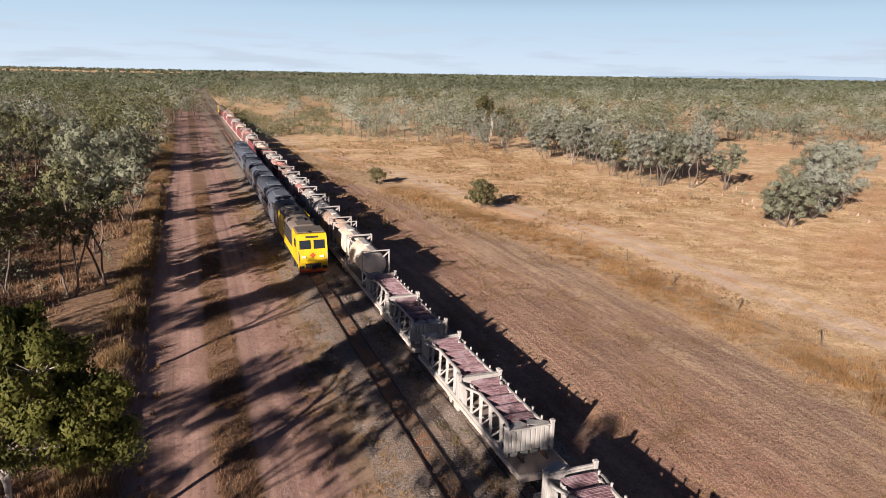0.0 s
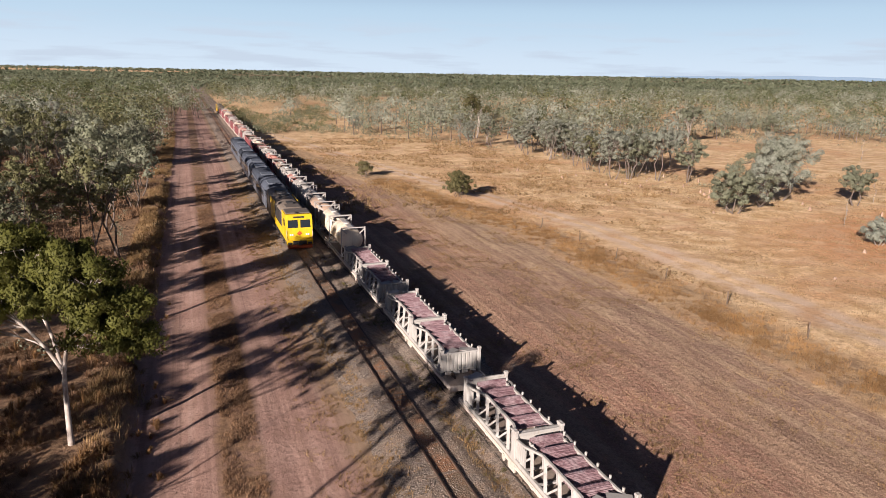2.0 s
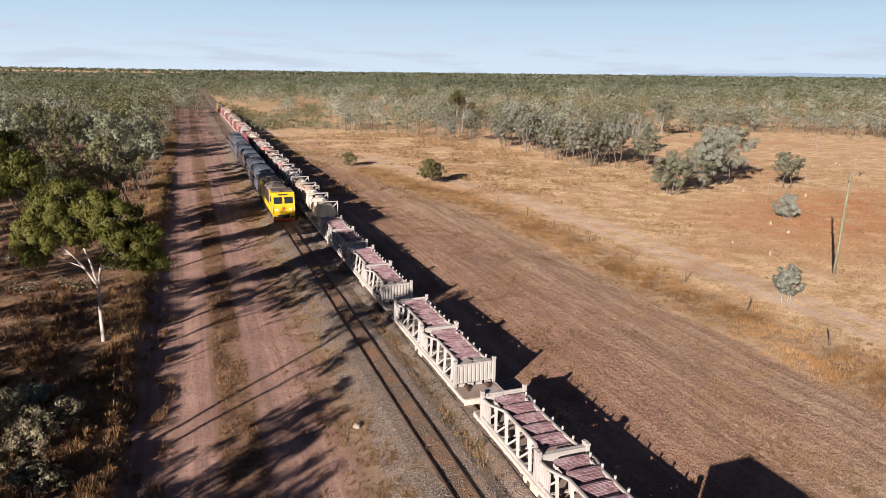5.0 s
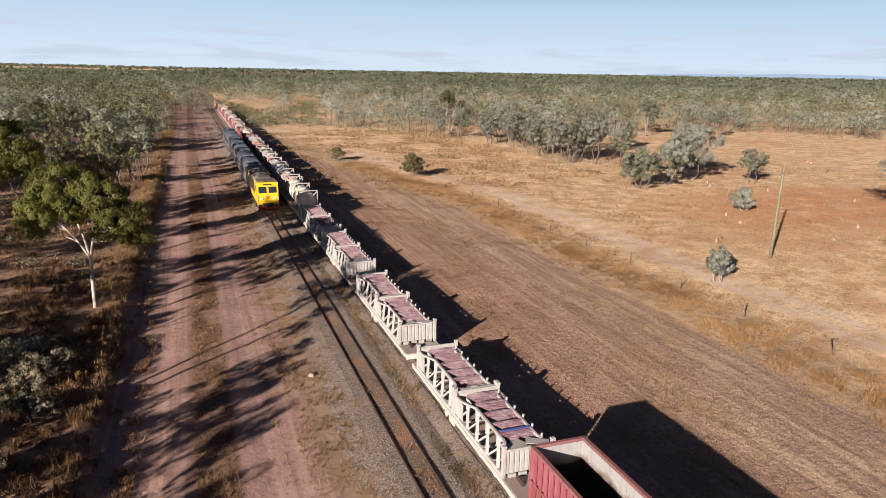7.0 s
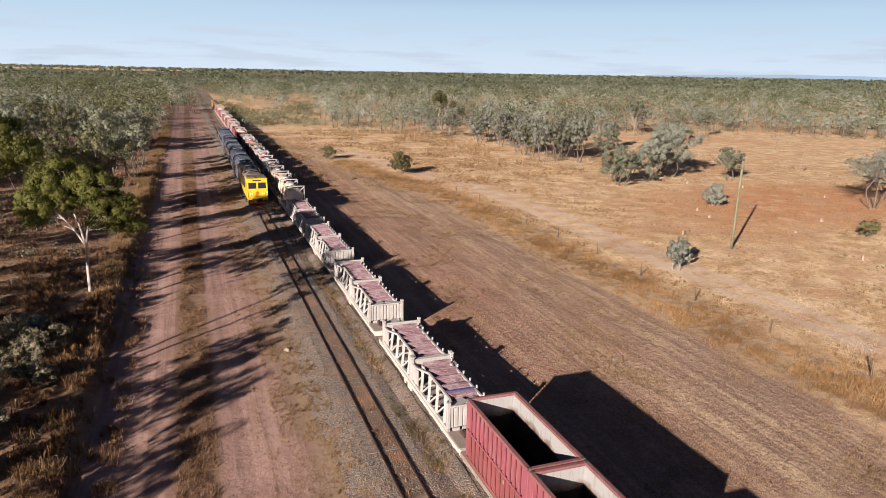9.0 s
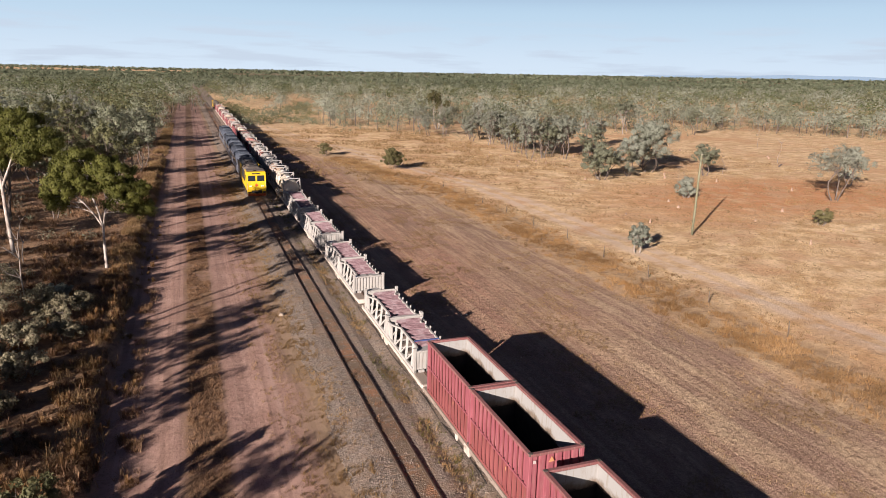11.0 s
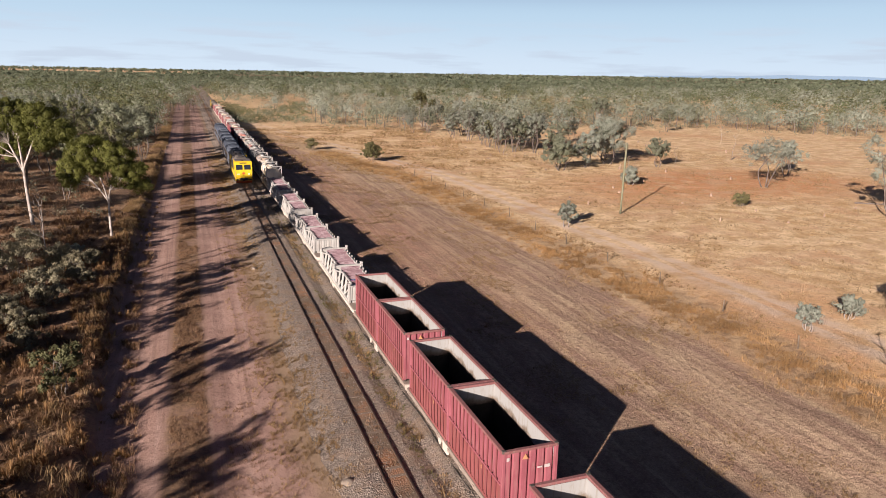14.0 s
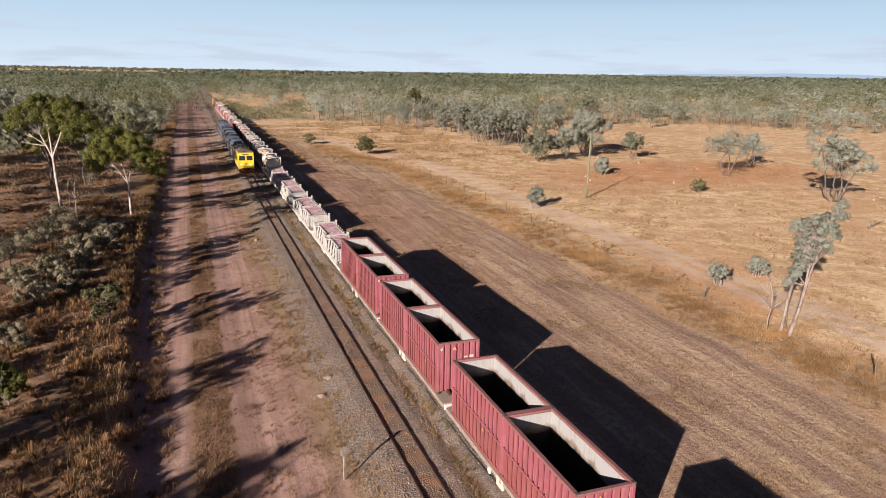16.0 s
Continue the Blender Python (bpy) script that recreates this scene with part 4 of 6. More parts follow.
    part("coupler", Geo().cbox(-0.2, 0.2, -0.55, 0.0, 0.40, 0.70, 0.05), M_LOCODARK, t)
    part("coupler_recess", Geo().cbox(-0.7, 0.7, -0.16, -0.10, 0.40, 0.80, 0.02), M_LOCODARK, t)
    part("emblem", Geo().add([(-0.28, 0.0, 1.55), (0.0, -0.005, 1.30), (0.28, 0.0, 1.55), (0.0, 0.005, 1.80), (-0.28, 0.06, 1.55), (0.0, 0.06, 1.30), (0.28, 0.06, 1.55), (0.0, 0.06, 1.80)],
                             [(0, 1, 2, 3), (0, 4, 5, 1), (1, 5, 6, 2), (2, 6, 7, 3), (3, 7, 4, 0)]), M_ORANGE, t, "plain orange diamond emblem")
    part("number_panel", Geo().cbox(-0.55, 0.55, 0.40, 0.50, 3.06, 3.24, 0.01), M_LOCODARK, t, "dark panel with an unreadable bar")
    part("horn", Geo().tube([(-0.3, 0.9, 3.66), (-0.3, 0.5, 3.68)], [0.03, 0.09], 10), M_LOCODARK, t)
    part("hood", shell(3.3, L, W - 0.06, 0.75, 3.50, 2.95), M_LOCOROOF, t, "dark brown engine hood", True)
    for k in range(3):
        part("roof_fan", Geo().tube([(0, 12.2 + k * 1.7, 3.44), (0, 12.2 + k * 1.7, 3.62)], [0.66, 0.62], 20), M_LOCODARK, t)
    part("exhaust", Geo().cbox(-0.35, 0.35, 6.4, 7.6, 3.42, 3.66, 0.03), M_LOCODARK, t)
    part("roof_hatch", Geo().cbox(-0.8, 0.8, 4.0, 6.0, 3.40, 3.58, 0.04), M_LOCOROOF, t)
    part("frame", Geo().cbox(-1.3, 1.3, 0.2, L, 0.55, 0.78, 0.03), M_LOCODARK, t)
    for y0 in (3.4, 15.0):
        g = Geo()
        for s in (-1, 1):
            g.cbox(s * 0.85 - 0.08, s * 0.85 + 0.08, y0 - 2.0, y0 + 2.0, 0.28, 0.55, 0.04)
        b = part("bogie", g, M_LOCODARK, t)
        for dy in (-1.6, 0, 1.6):
            w = Geo()
            for s in (-1, 1):
                w.tube([(s * 0.60 - 0.06, y0 + dy, 0.46), (s * 0.60 + 0.06, y0 + dy, 0.46)], [0.46, 0.44], 18)
            part("wheelset", w, M_RAIL, b)
    return t


def make_coach():
    t = thing("passenger_coach", "dark blue-grey passenger coach with a rounded roof", "railway coach", "coaches of the passenger train")
    W, L = 1.38, 23.1
    part("body", Geo().cbox(-W, W, 0.0, L, 0.75, 2.95, 0.05), M_COACHSIDE, t, "grey side with a dark window band")
    part("roof", shell(0.02, L - 0.02, W + 0.015, 2.90, 3.72, 3.02), M_COACHROOF, t, "blue-grey rounded roof", True)
    for y0, l in ((1.2, 3.2), (9.6, 2.4), (18.0, 3.4)):
        part("roof_unit", Geo().cbox(-0.85, 0.85, y0, y0 + l, 3.60, 3.755, 0.05), M_PANEL, t, "pale grey air-conditioning unit")
    for k in range(8):
        part("roof_rib", Geo().sweep([(a * 1.012, z + 0.012) for a, z in arch(W + 0.015, 2.96, 3.72, 3.02)][::-1], 0.9 + k * 3.05, 0.98 + k * 3.05), M_COACHROOF, t)
    for s in (-1, 1):
        for k in range(10):
            part("window", Geo().cbox(s * W - 0.02, s * W + 0.012, 2.6 + k * 1.85, 3.9 + k * 1.85, 1.75, 2.55, 0.008), M_GLASS, t, "dark window")
        for yy in (0.9, L - 1.7):
            part("door", Geo().cbox(s * W - 0.02, s * W + 0.02, yy, yy + 0.8, 0.9, 2.75, 0.01), M_PANEL, t)
    part("gangway", Geo().cbox(-0.6, 0.6, -0.24, 0.01, 0.9, 3.0, 0.04), M_LOCODARK, t)
    part("gangway", Geo().cbox(-0.6, 0.6, L - 0.01, L + 0.24, 0.9, 3.0, 0.04), M_LOCODARK, t)
    part("underframe", Geo().cbox(-1.2, 1.2, 5.0, L - 5.0, 0.25, 0.74, 0.05), M_LOCODARK, t)
    for y0 in (2.8, L - 2.8):
        g = Geo()
        for s in (-1, 1):
            g.cbox(s * 0.85 - 0.07, s * 0.85 + 0.07, y0 - 1.6, y0 + 1.6, 0.3, 0.58, 0.04)
        b = part("bogie", g, M_LOCODARK, t)
        for dy in (-1.1, 1.1):
            w = Geo()
            for s in (-1, 1):
                w.tube([(s * 0.60 - 0.06, y0 + dy, 0.44), (s * 0.60 + 0.06, y0 + dy, 0.44)], [0.44, 0.42], 18)
            part("wheelset", w, M_RAIL, b)
    return t


FRONT = 72.5
loco = make_loco("yellow diesel locomotive with a dark roof heading a passenger train")
loco.matrix_basis = pose(LEFT, FRONT, RAILTOP)
coach = make_coach()
coach.matrix_basis = pose(LEFT, FRONT + 19.1, RAILTOP)
for k in (1, 2):
    copy_thing(coach, pose(LEFT, FRONT + 19.1 + k * 23.7, RAILTOP))
lead = copy_thing(loco, pose(RIGHT, 338, RAILTOP, 0, 0, 180))
tagged(lead, "yellow diesel locomotive at the far head of the freight train", "locomotive")


# ---------------------------------------------------------------- trees
def unit(a):
    return a / np.maximum(np.linalg.norm(a, axis=-1, keepdims=True), 1e-9)


def leaves(rs, centres, spread, count, size, slim=0.6, droop=0.7, face=1.0, outward=None, jitter=0.75, smooth=0.6):
    """Leaf blades round clump centres, facing more or less outwards: corners, faces and soft normals."""
    k = len(centres)
    which = rs.randint(0, k, count)
    d = unit(rs.normal(size=(count, 3)))
    c = centres[which] + d * (rs.uniform(0.12, 1.0, (count, 1)) ** 0.45) * np.array([1, 1, 0.85]) * spread[which][:, None]
    g = d * 0.8
    if outward is not None:
        g = g + outward[which]
    g = unit(g * face + rs.normal(size=(count, 3)) * jitter)
    u = unit(np.cross(g, rs.normal(size=(count, 3))) + np.array([0, 0, -droop]))
    v = unit(np.cross(g, u))
    ln = size * rs.uniform(0.6, 1.35, (count, 1))
    g = np.cross(v, u)
    soft = d if outward is None else d + 0.6 * outward[which]
    flip = np.sum(g * soft, 1) < 0
    v[flip] *= -1
    verts = np.stack([c - u * ln * 0.5, c + v * ln * slim * 0.5, c + u * ln * 0.5, c - v * ln * slim * 0.5], 1).reshape(-1, 3)
    return verts, np.arange(count * 4).reshape(-1, 4), np.repeat(unit(unit(soft) * smooth + np.cross(v, u) * (1 - smooth)), 4, 0)


def bowed(a, b, rs, rise_share=0.62, out_share=0.36, shake=0.05, n=5):
    """Points along a limb that leaves a steeply and bends out to b."""
    a, b = np.array(a, float), np.array(b, float)
    m = np.array([a[0] + (b[0] - a[0]) * out_share, a[1] + (b[1] - a[1]) * out_share, a[2] + (b[2] - a[2]) * rise_share])
    m += rs.normal(size=3) * shake * np.linalg.norm(b - a)
    return [a * (1 - u) ** 2 + m * 2 * u * (1 - u) + b * u * u for u in np.linspace(0, 1, n)]


def tree_shape(seed, height, radius, bare, stems, clumps, count, size, thick, lean=0.05, flat=1.0, lobes=6, gap=0.66, heads=None, slim=0.6, droop=0.7, jitter=0.6, fill=1.0):
    """Trunk and limbs as a Geo, leaves as arrays. bare: the share of the height that is clear stem.
    heads: lobes of the crown as (x, y, z, radius); without them they are strewn by the seed."""
    rs = np.random.RandomState(seed)
    wood = Geo()
    zc, rz = height * (0.5 + bare * 0.5), height * (1 - bare) * 0.5 * flat
    if heads is None:
        heads, way_ = [], []
        while len(heads) < lobes:
            p = rs.uniform(-1, 1, 3)
            q = np.linalg.norm(p)
            if 0.40 < q < 0.98 and p[2] > -0.75 and all(np.linalg.norm(p - h) > 0.48 for h in way_[-3:]):
                way_.append(p)
                heads.append((p[0] * gap * radius, p[1] * gap * radius, zc + p[2] * gap * rz, radius * rs.uniform(0.30, 0.52)))
        heads.append((0.0, 0.0, zc + 0.45 * rz, radius * 0.45))
    squash = max(0.6, min(1.0, rz / radius))
    H = np.array(heads)
    share = H[:, 3] ** 1.6
    pick = rs.choice(len(H), clumps, p=share / share.sum())
    cs, outs = [], []
    for k in pick:
        d = unit(rs.normal(size=3) + np.array([0, 0, 0.30]))
        cs.append(H[k, :3] + d * H[k, 3] * rs.uniform(0.25, 1.0) ** 0.55 * np.array([1, 1, squash]))
        outs.append(d * 0.9)
    cs, outs = np.array(cs), np.array(outs)
    # stems rise to where they fork; a limb goes on from there to each lobe
    fork_z = max(0.14, bare * 0.92) * height
    forks = []
    mean = H[:, :2].mean(0)
    for q in range(stems):
        a = 2 * math.pi * (q + rs.uniform(0, 0.6)) / max(1, stems)
        side = np.array([math.cos(a), math.sin(a)])
        base = np.array([*(side * (0.0 if stems == 1 else thick * 1.7)), -0.25])
        tip = np.array([*(mean * 0.4 + side * radius * (0.05 if stems == 1 else 0.26)), fork_z * rs.uniform(0.88, 1.12)])
        bend = np.array([*(rs.normal(size=2) * radius * lean), 0])
        pts = [base + (tip - base) * u + bend * 4 * u * (1 - u) for u in np.linspace(0, 1, 6)]
        slim_ = 1 if stems == 1 else 0.68
        wood.tube(pts, [thick * f * slim_ for f in (1.2, 0.96, 0.90, 0.84, 0.78, 0.70)], 8, False)
        forks.append(pts)
    order_ = sorted(range(len(H)), key=lambda k: -H[k, 3] - 0.15 * H[k, 2] / height)
    limbs = [None] * len(H)
    leaders = []
    for k in order_:
        h = H[k]
        wide_ = thick * (0.62 if stems == 1 else 0.46)
        if len(leaders) < max(3, stems):
            f = forks[len(leaders)] if len(leaders) < stems else min(forks, key=lambda o: np.linalg.norm(o[-1][:2] - h[:2]))
            pts = bowed(f[-1] if len(leaders) % 3 else f[-1] * 0.8 + f[-2] * 0.2, h[:3], rs)
            wood.tube(pts, [wide_ * u for u in (1.15, 0.90, 0.70, 0.50, 0.28)], 7, False)
            leaders.append(pts)
        else:
            lead_ = min(leaders, key=lambda o: np.linalg.norm(o[3] - h[:3]))
            start_ = lead_[1 + rs.randint(0, 3)] if h[2] > lead_[2][2] else lead_[1]
            pts = bowed(start_, h[:3], rs, 0.45)
            wood.tube(pts, [wide_ * u for u in (0.58, 0.48, 0.38, 0.28, 0.18)], 6, False)
        limbs[k] = pts
    for k, c in zip(pick, cs):
        pts = limbs[k]
        near = pts[rs.randint(2, 5)]
        r = thick * 0.15
        wood.tube([near, (near + c) / 2 + rs.normal(size=3) * 0.03 * radius, c], [r, r * 0.65, r * 0.25], 4, False)
    spread = fill * radius * (0.22 + 0.20 * rs.rand(clumps)) * (10.0 / (clumps + 6)) ** 0.42
    return (wood, *leaves(rs, cs, spread, count, size, slim, droop, outward=outs, jitter=jitter))


def build_tree(name, label, category, shape, bark, leaf, group="", at=None):
    t = thing(name, label, category, group, at)
    wood, lv, lf, ln = shape
    part("trunk", wood, bark, t, smooth=True)
    crown = new("crown", mesh_of("crown", lv, lf, leaf, ln))
    crown.parent = t
    return t


def spot(x, y, turn=0.0, s=1.0, z=-0.05):
    return pose(x, y, z + rise(x, y), 0, 0, turn) @ Matrix.Diagonal((s, s, s, 1))


# gum trees beside the service road
build_tree("gum_tree", "green gum tree with a smooth white forked trunk", "tree",
           tree_shape(11, 11.0, 4.4, 0.40, 1, 330, 62000, 0.19, 0.145, 0.02, heads=(
               (-2.2, 1.5, 8.8, 1.9), (-1.0, 0.4, 9.6, 1.5), (-3.1, 1.2, 7.2, 1.6), (-2.2, 2.2, 7.6, 1.5), (-3.6, 1.5, 5.8, 1.0), (1.7, -1.7, 8.3, 1.8),
               (2.9, -1.5, 7.1, 1.5), (0.9, -0.6, 9.0, 1.4), (3.4, -1.4, 5.6, 1.1), (1.6, -2.4, 6.6, 1.2), (-0.9, 0.2, 7.4, 1.1), (2.4, -2.2, 5.4, 0.7)),
               slim=0.40, droop=0.9, jitter=0.7, fill=1.4), M_BARKW, M_LEAFE, at=spot(-7.1, 35.8))
build_tree("gum_tree", "tall green gum tree with a pale branching trunk", "tree",
           tree_shape(12, 14.6, 5.4, 0.45, 1, 300, 44000, 0.24, 0.20, 0.02, heads=(
               (-2.8, 1.8, 11.2, 2.3), (-0.6, 0.2, 12.7, 2.0), (2.2, -1.6, 12.0, 2.2), (-4.2, 2.0, 9.8, 1.7), (4.0, -2.2, 10.6, 1.8), (0.4, -0.4, 10.9, 1.7),
               (2.8, -3.0, 10.0, 1.4), (-4.8, 2.6, 8.2, 1.2)), slim=0.40, droop=0.9, jitter=0.7, fill=1.4), M_BARKW, M_LEAFE, at=spot(-15.9, 43.8))
build_tree("gum_tree", "dense green gum tree with pale lower limbs", "tree", tree_shape(13, 12.2, 5.0, 0.28, 1, 110, 15000, 0.29, 0.20, 0.03, 1.0, 9, 0.72), M_BARKD, M_LEAFE, at=spot(-19.5, 60.5, 200))
# scrub on the shaded verge
for k, (x, y, h, r, leaf, lab) in enumerate((
        (-12.8, 21.2, 4.2, 3.0, M_SCRUB, "tangled grey-green scrub bush in dry grass"), (-9.2, 12.6, 2.2, 2.0, M_SCRUB, "grey-green bushy scrub in dry grass"),
        (-10.6, 16.6, 2.6, 2.3, M_SCRUB, "spreading grey scrub bush"), (-6.0, -4.4, 4.3, 1.6, M_LEAFS, "rounded olive-green bush beside the road"),
        (-11.0, 0.6, 3.0, 2.0, M_SCRUB, "loose grey-green bush in shade"), (-9.6, -16.2, 3.6, 1.5, M_LEAFE, "small green shrub in the shade"),
        (-10.2, 7.2, 2.4, 1.9, M_SCRUB, "ragged grey bush on the verge"), (-13.6, 28.5, 3.6, 2.6, M_SCRUB, "wide grey bush below gum trees"),
        (-15.6, 12.0, 4.5, 3.0, M_SCRUB, "large grey scrub bush in shade"), (-9.5, 26.2, 2.0, 1.6, M_LEAFB, "low silver bush in dry grass"),
        (-11.6, 9.4, 3.0, 2.0, M_SCRUB, "lacy grey-brown scrub bush"),
        (-13.2, 5.8, 2.8, 1.9, M_SCRUB, "ragged grey scrub bush"), (-9.0, 3.6, 1.6, 1.5, M_SCRUB, "low grey scrub bush"),
        (-14.8, 17.6, 3.4, 2.2, M_SCRUB, "tangled grey scrub bush"),
        (-16.8, 8.0, 3.2, 2.2, M_SCRUB, "ragged grey scrub bush"),
        (-9.0, 21.6, 2.2, 2.0, M_SCRUB, "lacy grey scrub bush with bare twigs"), (-8.2, 18.4, 1.7, 1.6, M_SCRUB, "low lacy grey scrub bush"),
        (-10.2, 24.0, 3.0, 2.2, M_SCRUB, "wide lacy grey scrub bush"), (-7.7, 24.4, 1.9, 1.5, M_SCRUB, "low lacy grey scrub bush"),
        (-11.2, -7.6, 2.4, 1.7, M_SCRUB, "ragged grey scrub bush"), (-14.0, -2.4, 3.0, 2.0, M_SCRUB, "tangled grey scrub bush"))):
    build_tree("scrub_bush", lab, "bush", tree_shape(40 + k, h * 0.76, r * 0.92, 0.05, 5, 54, 4600, 0.135, 0.05, 0.08, 1.0, 9, 0.74), M_BARKG, leaf, "scrub bushes on the verge", spot(x, y, k * 47))


def dead_tree(seed, x, y, h, label, bark=M_BARKG, limbs=7):
    rs = np.random.RandomState(seed)
    t = thing("dead_tree", label, "dead tree", "", spot(x, y, seed * 31))
    g, pts = Geo(), []
    for k in range(6):
        pts.append(np.array([rs.normal() * 0.05 * h * k / 5, rs.normal() * 0.05 * h * k / 5, h * k / 5 - (0.2 if k == 0 else 0)]))
    g.tube(pts, [0.015 * h * f for f in (0.75, 0.6, 0.5, 0.4, 0.28, 0.1)], 7)
    part("trunk", g, bark, t, smooth=True)
    b = Geo()
    for k in range(limbs):
        p = pts[rs.randint(2, 5)]
        a = rs.uniform(0, 6.3)
        e = p + np.array([math.cos(a), math.sin(a), 0.9]) * h * rs.uniform(0.12, 0.26)
        b.tube([p, (p + e) / 2 + rs.normal(size=3) * 0.02 * h, e], [0.006 * h, 0.004 * h, 0.002 * h], 5, False)
    part("branch", b, bark, t, smooth=True)
    return t


dead_tree(3, -11.4, 24.5, 6.8, "thin bare dead tree among scrub")
dead_tree(4, -14.2, 39.0, 5.0, "leaning bare dead sapling", M_BARKG, 3)
dead_tree(5, 79.0, 66.8, 4.2, "grey dead stick of a tree in dry grass", M_BARKG, 2)
dead_tree(6, 99.5, 79.0, 4.4, "forked dead stump of a tree", M_BARKG, 4)
dead_tree(7, 150.0, 122.5, 6.0, "grey dead snag standing alone", M_BARKG, 5)
dead_tree(8, 127.4, 92.7, 5.5, "pale dead forked tree in dry grass", M_BARKG, 5)
dead_tree(9, 83.0, 70.0, 3.0, "low grey dead stick in grass", M_BARKG, 2)
dead_tree(14, 38.9, -18.2, 4.8, "thin pinkish dead sapling beside a living grey tree", M_BARKP, 12)
build_tree("pale_tree", "sparse tree with a white trunk and thin brown crown", "tree", tree_shape(21, 14.0, 6.0, 0.40, 3, 22, 1500, 0.5, 0.22, 0.06), M_BARKW, M_LEAFO, at=spot(80.8, 195.6))
build_tree("pale_tree", "grey tree with a straight pale trunk", "tree", tree_shape(22, 12.5, 4.2, 0.25, 1, 36, 3200, 0.4, 0.18, 0.03), M_BARKG, M_LEAFG, at=spot(136.9, 168.0))

# bushes and trees of the paddock
build_tree("round_bush", "dense round dark olive bush in dry grass", "bush", tree_shape(31, 4.5, 2.5, 0.0, 4, 110, 9500, 0.21, 0.07, 0.05, 1.0, 12, 0.72, jitter=0.5, fill=1.3), M_BARKD, M_OLIVE, at=spot(37.2, 98.8))
for k, (x, y, h, r, bare, stems, nl, leaf, lab) in enumerate((
        (70.8, 77.6, 7.4, 4.8, 0.06, 5, 4400, M_LEAFG, "spreading silver-green wattle clump, dark beneath"),
        (86.5, 85.0, 10.2, 6.8, 0.16, 4, 5600, M_LEAFB, "broad silver-grey wattle with a shady underside"),
        (78.5, 81.0, 7.8, 4.6, 0.10, 4, 3800, M_LEAFB, "silver wattle in a dense clump"),
        (90.5, 93.0, 8.8, 5.4, 0.05, 4, 4200, M_LEAFG, "broad grey wattle at the back of the clump"),
        (94.4, 78.0, 6.6, 3.0, 0.20, 3, 2600, M_LEAFG, "small grey-green tree with low limbs"),
        (73.3, 57.4, 3.5, 2.7, 0.06, 5, 2400, M_LEAFB, "low rounded silver bush"),
        (44.9, 30.0, 3.3, 1.8, 0.02, 4, 2200, M_LEAFB, "small pale silver bush beside the farm track"),
        (95.5, 49.6, 9.0, 5.0, 0.34, 3, 1500, M_LEAFB, "open grey tree with several leaning stems"),
        (77.0, 35.4, 2.3, 1.8, 0.0, 4, 1100, M_OLIVE, "low olive bush in dry grass"),
        (92.0, 22.7, 11.6, 5.6, 0.28, 4, 4600, M_LEAFB, "silver-grey tree with several dark stems"),
        (49.0, -6.6, 2.2, 1.5, 0.10, 4, 900, M_LEAFB, "thin silver bush beside the farm track"),
        (43.8, -7.6, 2.2, 1.4, 0.12, 4, 700, M_LEAFB, "small silver bush near the fence"),
        (28.6, 124.0, 3.2, 2.5, 0.0, 5, 1700, M_OLIVE, "low grey-olive bush beside the siding"),
        (76.2, 110.6, 10.0, 4.0, 0.30, 3, 2600, M_LEAFG, "grey-green tree at the edge of the woodland"),
        (73.0, 111.0, 9.6, 3.6, 0.30, 2, 2400, M_LEAFB, "silver tree at the edge of the woodland"),
        (80.2, 107.6, 9.8, 3.4, 0.32, 3, 2400, M_LEAFB, "silver-grey tree with thin stems"),
        (84.3, 104.4, 8.6, 3.2, 0.26, 3, 2200, M_LEAFG, "small grey tree at the woodland edge"),
        (77.5, 142.5, 9.5, 3.8, 0.30, 2, 2000, M_LEAFG, "grey tree with a dark stem"),
        (112.0, 61.0, 7.0, 3.4, 0.25, 3, 1800, M_LEAFB, "silver tree in open dry grass"))):
    build_tree("wattle_tree" if h > 5 else "paddock_bush", lab, "tree" if h > 5 else "bush", tree_shape(60 + k, h, r, bare, stems, 120 if h > 5 else 60, int(nl * (3.2 if x < 52 else 3.0)), 0.16 if x < 52 else 0.22 if h > 5 else 0.17, 0.045 * h ** 0.6, 0.04, 1.0, 12 if h > 5 else 8, 0.74 if h > 5 else 0.58), M_BARKD if h > 5 else M_BARKG, leaf, "trees and bushes of the paddock", spot(x, y, k * 71))

build_tree("wattle_tree", "slim grey tree with bare lower stems by the fence", "tree",
           tree_shape(70, 10.0, 2.4, 0.28, 2, 150, 10500, 0.15, 0.24, 0.03, fill=1.15, heads=(
               (2.5, -0.9, 9.3, 0.65), (2.3, -0.8, 8.4, 0.9), (1.4, -0.4, 7.8, 1.15), (0.2, 0.0, 7.7, 0.8), (1.9, -0.6, 7.0, 1.1), (1.2, -0.2, 6.9, 1.1),
               (0.6, -0.2, 6.2, 0.9), (0.5, -0.1, 5.4, 0.75), (0.4, 0.0, 4.6, 0.6), (-0.2, 0.1, 3.9, 0.35))), M_BARKS, M_LEAFB, "trees and bushes of the paddock", spot(40.0, -18.7))

# woodland: nearer trees one by one, the rest as one mass
EDGE_X = [16, 22, 38, 47, 60, 72, 75, 82, 88, 92, 110, 140, 160, 190, 205, 216, 260, 400, 800, 5000]
EDGE_Y = [226, 224, 246, 205, 196, 165, 120, 116, 132, 160, 172, 176, 178, 178, 158, 132, 116, 92, 60, 30]


